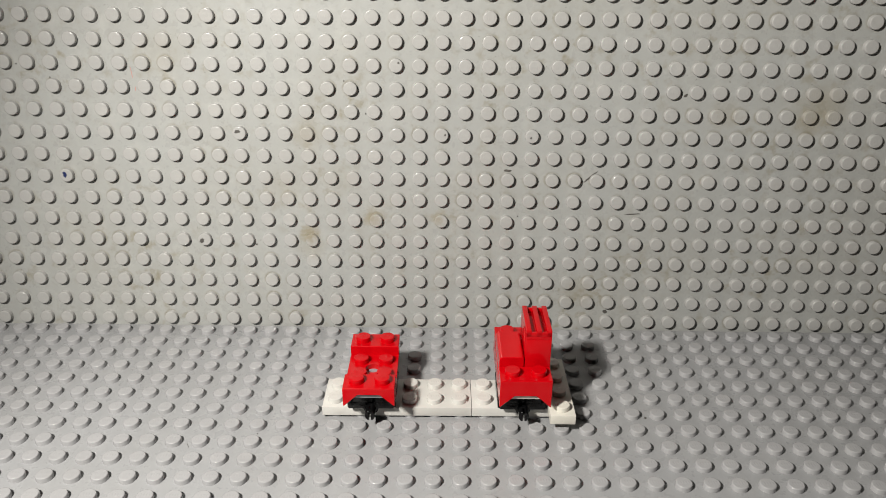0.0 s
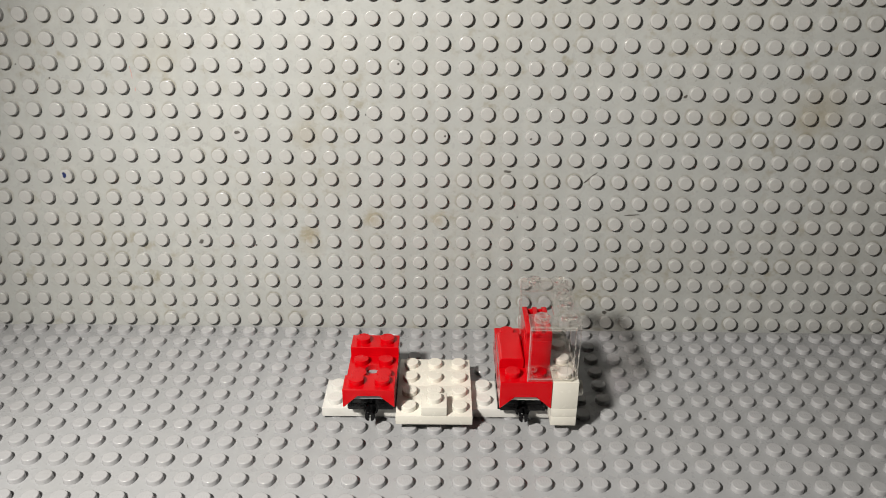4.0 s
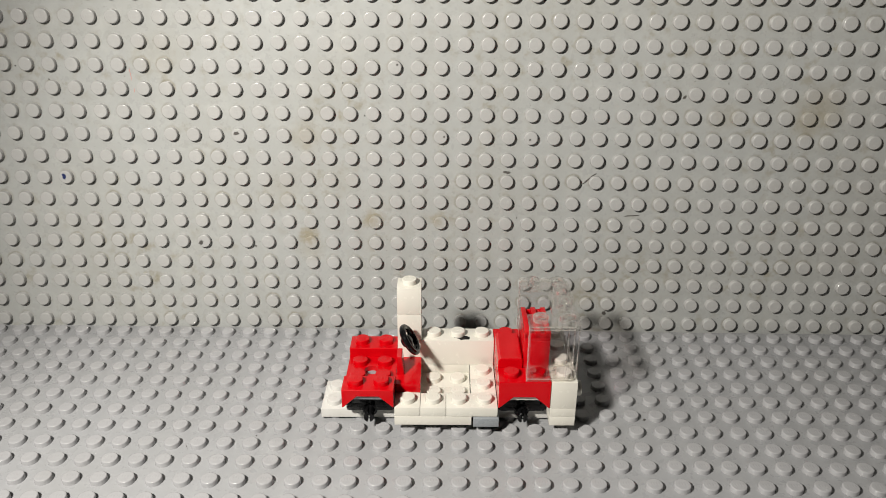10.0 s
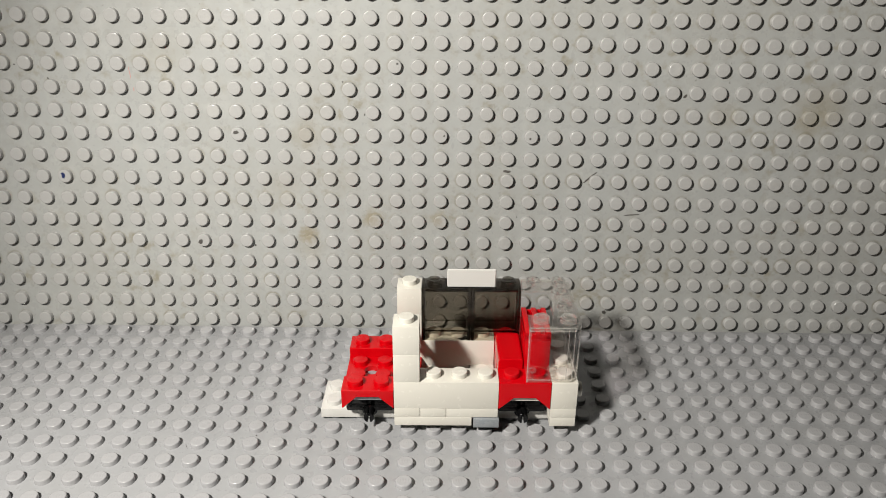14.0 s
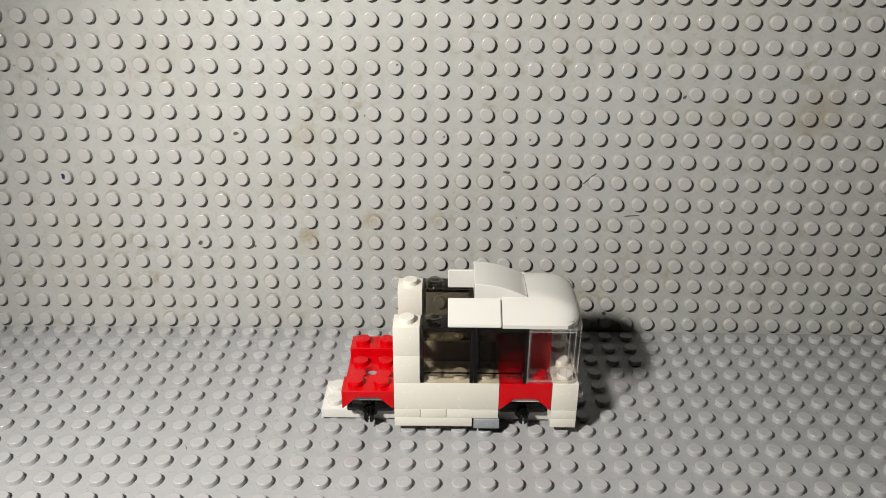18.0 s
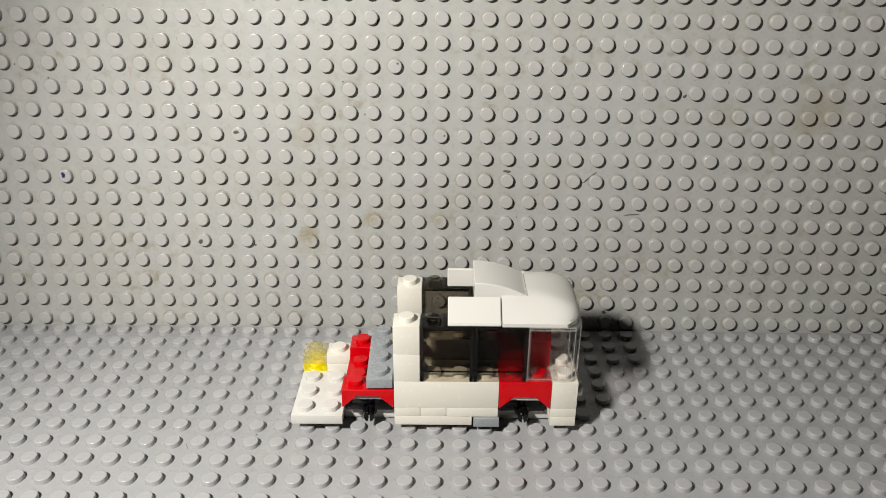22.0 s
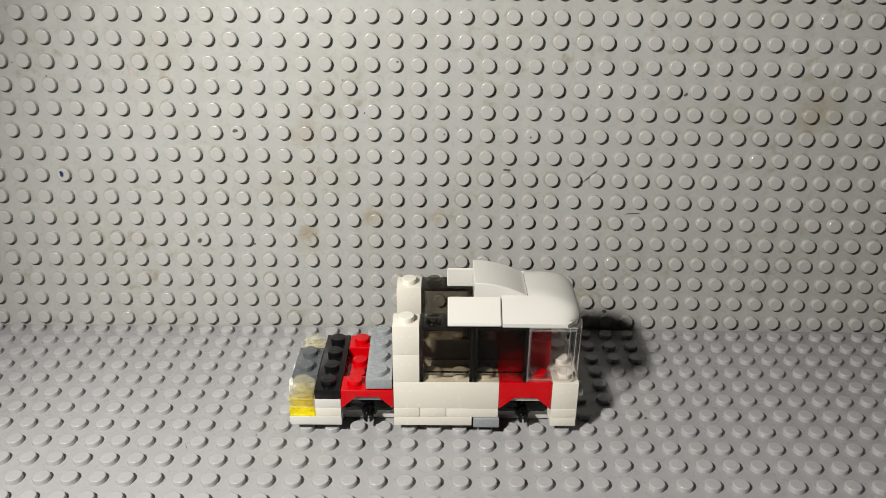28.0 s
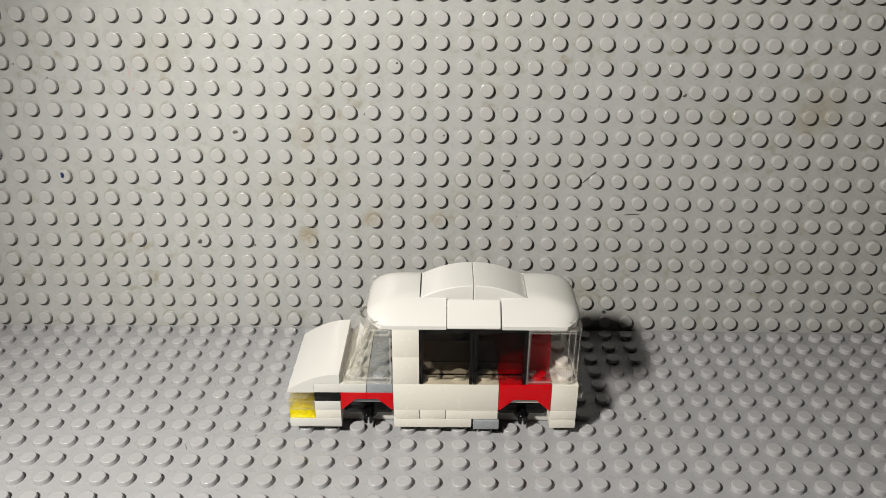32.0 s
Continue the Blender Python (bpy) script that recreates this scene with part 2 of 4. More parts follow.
# windscreen pane: beige mixed in paints the light glowing inside it
CLEAR_FRONT = clear_plastic("clear_plastic_lit_haze", (0.965, 0.955, 0.93), 1.2, 0.10, (0.86, 0.82, 0.74), 0.03, 0.0)
SMOKE = clear_plastic("smoked_plastic", (0.69, 0.665, 0.625), 0.25, 0.0, (0.1, 0.1, 0.1), 0.03, 0.0)
SMOKE_RIM = clear_plastic("smoked_plastic_rim", (0.27, 0.245, 0.215), 0.8, 0.0, (0.1, 0.1, 0.1), 0.05, 0.1)
YELLOW = clear_plastic("yellow_clear_plastic", (0.985, 0.945, 0.06), 1.0, 0.13, (0.96, 0.85, 0.003), 0.03, 0.3)
PALE_YELLOW = clear_plastic("pale_clear_plastic", (0.99, 0.98, 0.90), 1.6, 0.008, (0.9, 0.88, 0.72), 0.01, 0.35)
LAMP_CLEAR = clear_plastic("lamp_clear_plastic", (0.985, 0.978, 0.91), 1.8, 0.0, (0.8, 0.8, 0.8), 0.01, 0.06)
FLOOR_GREY = baseplate_plastic("grey_baseplate", (0.330, 0.336, 0.346), (0.25, 0.245, 0.23), (), 0.28, 0.34, 0.2, 0.28)
FLOOR_STUD = baseplate_plastic("grey_baseplate_stud", (0.352, 0.354, 0.364), (0.27, 0.265, 0.25), (), 0.19, 0.34, 0.75)
STAINS = ((-41, 34.5, 4.2, 0.6), (-41, 30, 7, 0.2), (-17, 41, 4.5, 0.5), (7, 41, 4, 0.45), (-40, 72, 7, 0.25), (-88, 100, 10, 0.12), (140, 83, 11, 0.30), (136, 78, 7, 0.25), (107, 80, 7, 0.2), (60, 12, 8, 0.2), (-50, 52, 9, 0.12), (-28, 55, 8, 0.12))
WALL_GREY = baseplate_plastic(
    "old_grey_baseplate", (0.345, 0.354, 0.345), (0.275, 0.262, 0.225),
    STAINS,
    0.28, 0.45, 0.2, 0.35)
WALL_STUD = baseplate_plastic("old_grey_baseplate_stud", (0.385, 0.386, 0.378), (0.32, 0.305, 0.275), STAINS, 0.17, 0.38, 0.45)
TABLE = baseplate_plastic("table_top", (0.30, 0.22, 0.14), (0.2, 0.14, 0.09), (), 0.4, 0.5)
ROOM = baseplate_plastic("room_paint", (0.055, 0.053, 0.05), (0.045, 0.043, 0.04), (), 0.8, 0.3)
INK = plastic("ink_mark", (0.01, 0.02, 0.09), (0.02, 0.02, 0.05), 0.5, 0.2)
SOOT = plastic("dark_scuff", (0.07, 0.065, 0.06), (0.15, 0.13, 0.11), 0.6, 0.3)
PINK = plastic("red_scuff", (0.45, 0.22, 0.20), (0.4, 0.3, 0.28), 0.6, 0.3)


# ---- mesh helpers ----
def mesh_from(bm, name, material, smooth=True, angle=20):
    bmesh.ops.recalc_face_normals(bm, faces=bm.faces)
    me = bpy.data.meshes.new(name)
    bm.to_mesh(me)
    bm.free()
    me.materials.append(material)
    if smooth:
        me.polygons.foreach_set("use_smooth", [True] * len(me.polygons))
        me.set_sharp_from_angle(angle=radians(angle))
    return me


def part(name, bm, material, parent, label="", at=(0, 0, 0)):
    """Links a bmesh as one mesh object under a thing or a part."""
    ob = new(name, mesh_from(bm, name, material))
    ob.parent = parent
    ob.location = at
    if label:
        tagged(ob, label)
    return ob


def bevel(bm, edges, offset=0.00018, segments=2):
    bmesh.ops.bevel(bm, geom=list(edges), offset=offset, segments=segments, profile=0.6, affect="EDGES", clamp_overlap=True)


def box(bm, x0, x1, y0, y1, z0, z1, soft=0.00018, hollow=0.0):
    """A box in metres; hollow: the thickness of walls and top of an open-bottomed shell."""
    sub = bmesh.new()
    bmesh.ops.create_cube(sub, size=1.0)
    for v in sub.verts:
        v.co = Vector(((x0 + x1) / 2 + v.co.x * (x1 - x0), (y0 + y1) / 2 + v.co.y * (y1 - y0), (z0 + z1) / 2 + v.co.z * (z1 - z0)))
    sharp = list(sub.edges)
    if soft:
        bevel(sub, sharp, soft)
    if hollow:
        sub.faces.ensure_lookup_table()
        low = max((f for f in sub.faces if f.normal.z < -0.9), key=lambda f: f.calc_area())
        inner = bmesh.ops.inset_region(sub, faces=[low], thickness=hollow, use_even_offset=True)
        for v in low.verts:
            v.co.z = z1 - hollow
    merge(bm, sub)


def merge(bm, sub):
    tmp = bpy.data.meshes.new("tmp")
    sub.to_mesh(tmp)
    sub.free()
    bm.from_mesh(tmp)
    bpy.data.meshes.remove(tmp)


def prism(bm, profile, axis, a, b, soft=0.00018):
    """Extrudes a polygon. axis 'y': profile is (x, z); axis 'x': (y, z); axis 'z': (x, y)."""
    sub = bmesh.new()
    spot = {"y": lambda u, w, t: (u, t, w), "x": lambda u, w, t: (t, u, w), "z": lambda u, w, t: (u, w, t)}[axis]
    va = [sub.verts.new(spot(u, w, a)) for u, w in profile]
    vb = [sub.verts.new(spot(u, w, b)) for u, w in profile]
    sub.faces.new(va)
    sub.faces.new(list(reversed(vb)))
    n = len(profile)
    for i in range(n):
        sub.faces.new((va[i], vb[i], vb[(i + 1) % n], va[(i + 1) % n]))
    bmesh.ops.recalc_face_normals(sub, faces=sub.faces)
    if soft:
        bevel(sub, [e for e in sub.edges if e.calc_face_angle(0) > 0.6], soft, 1)
    merge(bm, sub)


def lathe(bm, profile, seg, m=None):
    """Turns (radius, height) pairs round the z axis; the last ring is closed with one face."""
    m = m or Matrix()
    rings = []
    for r, h in profile:
        rings.append([bm.verts.new(m @ Vector((r * math.cos(2 * math.pi * i / seg), r * math.sin(2 * math.pi * i / seg), h))) for i in range(seg)])
    for a, b in zip(rings, rings[1:]):
        for i in range(seg):
            bm.faces.new((a[i], a[(i + 1) % seg], b[(i + 1) % seg], b[i]))
    bm.faces.new(rings[-1])
    return rings


def mark_blocks(height, proud):
    """Four small raised blocks side by side, the plain shape of a worn maker's mark: corners and faces."""
    pts, quads = [], []
    for i in range(4):
        x = (i - 1.5) * 0.00078
        k = len(pts)
        for z, a, b in ((height - 0.00001, 0.00036, 0.00066), (height + proud, 0.00022, 0.00046)):
            pts += [(x - a, -b, z), (x + a, -b, z), (x + a, b, z), (x - a, b, z)]
        quads += [(k + 4, k + 5, k + 6, k + 7)] + [(k + j, k + (j + 1) % 4, k + 4 + (j + 1) % 4, k + 4 + j) for j in range(4)]
    return pts, quads


def stud_profile(foot, r):
    """Radius and height pairs of a stud with a rounded upper edge of radius r and a flat top."""
    prof = [(STUD_R + foot, -0.0001)]
    for i in range(5):
        a = math.pi / 2 * i / 4
        prof.append((STUD_R - r + r * math.cos(a), STUD_H - r + r * math.sin(a)))
    prof.append((STUD_R - r - 0.00025, STUD_H))
    return prof


def stud(bm, x, y, z, mark=True, m=None):
    """One stud of a piece with small raised plain blocks on top."""
    m = m or pose(x, y, z)
    lathe(bm, stud_profile(0.0, 0.00026), 24, m)
    if mark:
        pts, quads = mark_blocks(STUD_H, 0.00004)
        vs = [bm.verts.new(m @ Vector(p)) for p in pts]
        for q in quads:
            bm.faces.new([vs[i] for i in q])


def studs(bm, nx, ny, z, skip=()):
    for i in range(nx):
        for j in range(ny):
            if (i, j) not in skip:
                stud(bm, (i + 0.5) * U, (j + 0.5) * U, z)


GAP = 0.00006


def piece_bm(nx, ny, h, studded=True, hollow=0.0013, soft=0.00018, skip=()):
    """A plate or brick of nx by ny studs, h plates high."""
    bm = bmesh.new()
    box(bm, GAP, nx * U - GAP, GAP, ny * U - GAP, 0.00003, h * P, soft, hollow)
    if studded:
        studs(bm, nx, ny, h * P, skip)
    return bm


# ---- the setting ----
def grid_studs(origin, ux, uy, up, cells, bend):
    """Stud meshes joined in one, by from_pydata."""
    seg = 24
    prof = stud_profile(0.00006, 0.00036)
    marks, mark_quads = mark_blocks(STUD_H, 0.000028)
    verts, faces = [], []
    for c, r in cells:
        base = origin + ux * (c * U) + uy * (r * U) + up * bend(c, r)
        k = len(verts)
        for rad, h in prof:
            for i in range(seg):
                a = 2 * math.pi * i / seg
                verts.append(base + ux * (rad * math.cos(a)) + uy * (rad * math.sin(a)) + up * h)
        for q in range(len(prof) - 1):
            for i in range(seg):
                j = (i + 1) % seg
                faces.append((k + q * seg + i, k + q * seg + j, k + (q + 1) * seg + j, k + (q + 1) * seg + i))
        faces.append(tuple(k + (len(prof) - 1) * seg + i for i in range(seg)))
        k = len(verts)
        verts += [base + ux * x + uy * y + up * z for x, y, z in marks]
        faces += [tuple(k + i for i in q) for q in mark_quads]
    me = bpy.data.meshes.new("studs")
    me.from_pydata([tuple(v) for v in verts], [], faces)
    return me


def finish(me, material, angle=17):
    me.materials.append(material)
    me.polygons.foreach_set("use_smooth", [True] * len(me.polygons))
    me.set_sharp_from_angle(angle=radians(angle))
    return me


def no_bend(c, r):
    return 0.0


def wall_bend(c, r):
    """The upright plate is a little warped; outwards is positive."""
    return -(0.00012 * ((r - 7) / 7) ** 2 * (1 if r < 15 else 0.3) - 0.00107 * ((c - 1) / 20) ** 2 - 0.00139 * ((c - 1) / 20) * min(1.6, (r - 7) / 7))


def stud_parts(parent, cells, material, origin, ux, uy, up, bend, name):
    me = finish(grid_studs(Vector(), ux, uy, up, [(0, 0)], no_bend), material, 50)
    me.name = name
    for c, r in cells:
        ob = new(name, me)
        ob.parent = parent
        ob.location = origin + ux * (c * U) + uy * (r * U) + up * bend(c, r)


X, Y, Z = Vector((1, 0, 0)), Vector((0, 1, 0)), Vector((0, 0, 1))

bm = bmesh.new()
box(bm, -24.5 * U, 23.5 * U, -47.5 * U, 0.5 * U + 0.0010, -0.0015, 0.0, 0.0002)
floor = tagged(new("floor", mesh_from(bm, "floor", FLOOR_GREY)), "light bluish grey studded toy baseplate lying flat on a table", "baseplate", kind="structure")
all_cells = [(c, -r) for c in range(-24, 24) for r in range(48)]
near = {(c, -r) for c in range(-14, 16) for r in range(2, 12)}
stud_parts(floor, sorted(near), FLOOR_STUD, Vector(), X, Y, Z, no_bend, "stud")
rest = new("studs", finish(grid_studs(Vector(), X, Y, Z, [q for q in all_cells if q not in near], no_bend), FLOOR_STUD, 50))
rest.parent = floor
for m in (FLOOR_GREY, FLOOR_STUD):
    m.node_tree.nodes["plate_space"].object = floor
tagged(rest, kind="stuff")

# upright baseplate, leaning back a little
WALL_M = pose(-0.01512, 0.00645, 0.00336, -5.59, -0.03, -0.33)
c0, c1, r1 = -22.5, 25.5, 47.5
me = bpy.data.meshes.new("wall_back")
cols = [c0 + i * 0.5 for i in range(97)]
rows_ = [-0.56] + [i * 0.5 for i in range(96)]
v, fcs = [], []
for back in (0, 1):
    for r in rows_:
        for c in cols:
            v.append((c * U, -wall_bend(c, r) + back * 0.0015, r * U))
nc, nr = len(cols), len(rows_)
for back in (0, 1):
    o = back * nc * nr
    for j in range(nr - 1):
        for i in range(nc - 1):
            q = (o + j * nc + i, o + j * nc + i + 1, o + (j + 1) * nc + i + 1, o + (j + 1) * nc + i)
            fcs.append(q if not back else q[::-1])
rim = [i for i in range(nc)] + [j * nc + nc - 1 for j in range(1, nr)] + [(nr - 1) * nc + i for i in range(nc - 2, -1, -1)] + [j * nc for j in range(nr - 2, 0, -1)]
for a, b in zip(rim, rim[1:] + rim[:1]):
    fcs.append((a, a + nc * nr, b + nc * nr, b))
me.from_pydata(v, [], fcs)
wall = tagged(new("wall_back", finish(me, WALL_GREY)), "old light grey studded toy baseplate standing upright as backdrop, yellowed and scuffed", "baseplate", kind="structure")
wall.matrix_world = WALL_M
wall_cells = [(c, r) for c in range(-22, 26) for r in range(48)]
near_w = {(c, r) for c in range(-14, 16) for r in range(0, 10)}
stud_parts(wall, sorted(near_w), WALL_STUD, Vector(), X, Z, -Y, wall_bend, "stud")
rest = new("studs", finish(grid_studs(Vector(), X, Z, -Y, [q for q in wall_cells if q not in near_w], wall_bend), WALL_STUD, 50))
rest.parent = wall
for m in (WALL_GREY, WALL_STUD):
    m.node_tree.nodes["plate_space"].object = wall
tagged(rest, kind="stuff")


# unseen table and plain room, added to close the place for reflections and bounce
def slab(name, x0, x1, y0, y1, z0, z1, material, label, category):
    b = bmesh.new()
    box(b, x0, x1, y0, y1, z0, z1, 0.002)
    return tagged(new(name, mesh_from(b, name, material)), label, category, kind="structure")


slab("table_top", -0.75, 0.75, -0.75, 0.052, -0.0315, -0.0015, TABLE, "plain brown wooden table top under the baseplates", "table")
slab("wall_north", -1.5, 1.5, 0.0535, 0.0935, -0.75, 1.75, ROOM, "plain painted room wall behind the baseplate", "wall")
slab("wall_south", -1.5, 1.5, -1.84, -1.80, -0.75, 1.75, ROOM, "plain painted room wall", "wall")
slab("wall_west", -1.54, -1.5, -1.84, 0.0935, -0.75, 1.75, ROOM, "plain painted room wall", "wall")
slab("wall_east", 1.5, 1.54, -1.84, 0.0935, -0.75, 1.75, ROOM, "plain painted room wall", "wall")
slab("floor_room", -1.54, 1.54, -1.84, 0.0935, -0.79, -0.75, TABLE, "plain brown floor of the room", "floor")
slab("ceiling", -1.54, 1.54, -1.84, 0.0935, 1.75, 1.79, ROOM, "plain painted ceiling", "ceiling")

# ---- the toy car ----
car = tagged(new("toy_car"), "red and white plastic brick toy van without wheels, under construction", "toy van")
car.empty_display_size = 0.01
arrivals = []      # (still, part, seat in car space)


def seat(k, ob, x, y, z):
    """Puts a part at a stud corner (x, y) and plate level z; k is the still in which it arrives."""
    ob.location = (x * U, y * U, z * P)
    arrivals.append((k, ob, Vector(ob.location)))
    return ob


def put(k, name, x, y, z, nx, ny, h, material, label="", studded=True, hollow=0.0013, skip=()):
    return seat(k, part(name, piece_bm(nx, ny, h, studded, hollow, skip=skip), material, car, label), x, y, z)


def axle_bm():
    b = bmesh.new()
    box(b, 0.03 * U, 1.97 * U, GAP, 2 * U - GAP, 0.00003, P, 0.0002, 0.0012)
    box(b, 0.10 * U, 1.90 * U, -0.30 * U, 2.30 * U, 0.42 * P, 1.30 * P, 0.0003)
    for y in (-0.30, 2.05):
        box(b, 0.28 * U, 1.72 * U, y * U, (y + 0.25) * U, 1.2 * P, 2.55 * P, 0.0003)
    return b


def pin_bm(side):
    """A short split axle pin that points towards -y (side -1) or +y (side 1)."""
    b = bmesh.new()
    for s in (-1, 1):
        prof = []
        r, n = 0.00155, 10
        for i in range(n + 1):
            a = -math.pi / 2 + math.pi * i / n
            prof.append((s * (0.00028 + r * 0.85 * math.cos(a)), r * 1.15 * math.sin(a)))
        prism(b, prof, "y", 0.0, side * 0.0052, 0.00022)
    ring = bmesh.new()
    lathe(ring, ((0.0019, 0), (0.0024, 0.0003), (0.0024, 0.0009), (0.0019, 0.0012)), 20, pose(0, side * 0.0002, 0, -90 * side, 0, 0))
    merge(b, ring)
    return b


def axle_holder(x):
    ob = seat(-1, part("axle_holder", axle_bm(), BLACK, car, "black wheel holder plate without wheels"), x, 1, 1)
    part("axle_pin", pin_bm(-1), BLACK, ob, "", (1.0 * U, -0.16 * U, 0.50 * P))
    part("axle_pin", pin_bm(1), BLACK, ob, "", (1.0 * U, 2.16 * U, 0.50 * P))
    return ob


def ring_slab(b, w, z0, z1, r, seg=24):
    """A square slab with a round hole in its middle, w wide, centred at the origin corner."""
    def spot(i, rad, z):
        a = 2 * math.pi * i / seg
        dx, dy = math.cos(a), math.sin(a)
        if rad is None:
            s = 0.5 * w / max(abs(dx), abs(dy))
            return (w / 2 + dx * s, w / 2 + dy * s, z)
        return (w / 2 + dx * rad, w / 2 + dy * rad, z)
    rings = [[b.verts.new(spot(i, rad, z)) for i in range(seg)] for rad, z in ((None, z0), (None, z1), (r, z1), (r, z0))]
    for a, c in zip(rings, rings[1:] + rings[:1]):
        for i in range(seg):
            b.faces.new((a[i], a[(i + 1) % seg], c[(i + 1) % seg], c[i]))


def fender_bm(h, mid, hole):
    """A mudguard two studs long and four wide; h and mid are the plate levels of the ends and the middle above its foot."""
    b = bmesh.new()
    g = GAP
    arch = [(g, 0), (g, h * P), (2 * U - g, h * P), (2 * U - g, 0), (1.95 * U, 0), (1.42 * U, 1.24 * P), (0.58 * U, 1.24 * P), (0.05 * U, 0)]
    for y in (0, 3):
        prism(b, arch, "y", y * U + g, (y + 1) * U - g, 0.0002)
    if hole:
        sub = bmesh.new()
        ring_slab(sub, 2 * U - 2 * g, 0.00003, mid * P, 0.0024)
        for v_ in sub.verts:
            v_.co += Vector((g, U + g, 0))
        merge(b, sub)
    else:
        box(b, g, 2 * U - g, U, 3 * U, 0.00003, mid * P)
    box(b, g, 2 * U - g, 3 * U, 3 * U + 0.0009, 0.0, h * P - 0.0003, 0)
    for i in (0, 1):
        for j in range(4):
            stud(b, (i + 0.5) * U, (j + 0.5) * U, (h if j in (0, 3) else mid) * P)
    return b


# chassis, as it stands at the start
put(-1, "plate", 1, 1, 0, 6, 2, 1, WHITE, "white chassis plate")
put(-1, "plate", 7, 1, 0, 4, 2, 1, WHITE, "white chassis plate")
axle_holder(2)
axle_holder(8)
def under_bm():
    """The plate that carries a mudguard, with a lip that shows under the arch on both sides."""
    b = bmesh.new()
    box(b, 0.0005, 2 * U - 0.0005, -0.0005, 2 * U + 0.0005, 0.0, 1.45 * P)
    for y in (-0.84, 2.06):
        box(b, 0.0005, 2 * U - 0.0005, y * U, (y + 0.78) * U, 1.68 * P, 2.34 * P)
    return b


seat(-1, part("plate", under_bm(), GREY, car, "light grey plate under the mudguard"), 2, 1, 2)
seat(-1, part("plate", under_bm(), OLD_WHITE, car, "white plate under the mudguard"), 8, 1, 2)
front_guard = seat(-1, part("mudguard", fender_bm(2, 1, True), RED, car, "red front mudguard with studs"), 2, 0, 3)
seat(-1, part("mudguard", fender_bm(3, 2, False), RED, car, "red rear mudguard with studs"), 8, 0, 3)


def seat_bm():
    b = bmesh.new()
    prism(b, [(0.02 * U, 0), (0.02 * U, 1.75 * P), (0.10 * U, 2.0 * P), (0.93 * U, 2.0 * P), (0.98 * U, 1.8 * P), (0.98 * U, 0)], "y", GAP, 2 * U - GAP, 0.0002)
    return b


seat(-1, part("bench", seat_bm(), RED, car, "red smooth seat block"), 8, 1, 5)
put(-1, "brick", 9, 1, 5, 1, 2, 4, RED, "red seat back brick", False)


def grille_bm():
    b = bmesh.new()
    g = GAP
    box(b, g, U - g, g, 2 * U - g, 0.00003, 0.42 * P, 0.00015, 0.0011)
    for x in (0.0, 0.39, 0.78):
        box(b, g + x * U, g + (x + 0.20) * U, g, 2 * U - g, 0.3 * P, P, 0.00015)
    box(b, g, U - g, g, 0.12 * U, 0.3 * P, 0.8 * P, 0.00015)
    box(b, g, U - g, 1.88 * U, 2 * U - g, 0.3 * P, 0.8 * P, 0.00015)
    return b


seat(-1, part("grille_tile", grille_bm(), RED, car, "red slotted grille tile"), 9, 1, 9)
put(-1, "plate", 10, 0, 1, 1, 4, 1, OLD_WHITE, "white rear bumper plate")
put(0, "plate", 10, 0, 2, 1, 4, 1, OLD_WHITE, "white rear plate")


def side_stud_brick_bm():
    b = piece_bm(1, 4, 3)
    for j in range(4):
        stud(b, 0, 0, 0, False, pose(U, (j + 0.5) * U, 1.55 * P, 0, 90, 0))
    return b


seat(1, part("brick", side_stud_brick_bm(), OLD_WHITE, car, "white rear brick with studs on its back"), 10, 0, 3)


def rear_glass_bm(pane):
    """A clear rear window two studs long, four wide and two bricks high, with rounded back corners."""
    b = bmesh.new()
    g, h, t = GAP, 6 * P, 0.0011
    L, W, r = 2 * U - g, 4 * U, 0.0035

    def outline(d):
        pts = [(g, g + d)]
        rr = r - d
        for i in range(7):
            a = -math.pi / 2 + (math.pi / 2) * i / 6
            pts.append((L - r + rr * math.cos(a), g + r + rr * math.sin(a)))
        for i in range(7):
            a = (math.pi / 2) * i / 6
            pts.append((L - r + rr * math.cos(a), W - g - r + rr * math.sin(a)))
        pts.append((g, W - g - d))
        return pts

    if pane:
        prism(b, outline(0) + outline(t)[::-1], "z", 0.0011, h - 0.0012, 0.00012)
        return b
    for z0, z1 in ((0.0, 0.00105), (h - 0.00115, h)):
        prism(b, outline(0) + outline(t)[::-1], "z", z0, z1, 0.0002)
    for z0, z1 in ((0.0, 0.0010), (h - 0.0011, h)):
        for y0, y1 in ((t, U), (3 * U, 4 * U - t)):
            box(b, g + 0.0002, L - t - 0.0003, y0 + g, y1, z0 + 0.00004, z1 - 0.00004, 0.0001)
        box(b, U, L - t - 0.0001, U + 0.0001, 3 * U - 0.0001, z0 + 0.00004, z1 - 0.00004, 0.0001)
    for y in (g + 0.0001, 4 * U - g - 0.0012):
        box(b, 0.0001, 0.0009, y, y + 0.0011, 0.0011, h - 0.0012, 0.0002)
    return b


rear_window = seat(2, part("rear_window", rear_glass_bm(True), CLEAR_REAR, car, "clear wraparound rear window with rounded corners"), 9, 0, 6)
part("rim", rear_glass_bm(False), CLEAR_RIM, rear_window, "clear rim with studs")


def strip(b, p, q, w, a, c, axis="y"):
    """A thin bar along the line from p to q of a side view, w wide, from a to c across."""
    d = (Vector(q) - Vector(p)).normalized() * (w / 2)
    nrm = Vector((-d.y, d.x))
    prism(b, [tuple(Vector(p) + nrm), tuple(Vector(q) + nrm), tuple(Vector(q) - nrm), tuple(Vector(p) - nrm)], axis, a, c, 0)


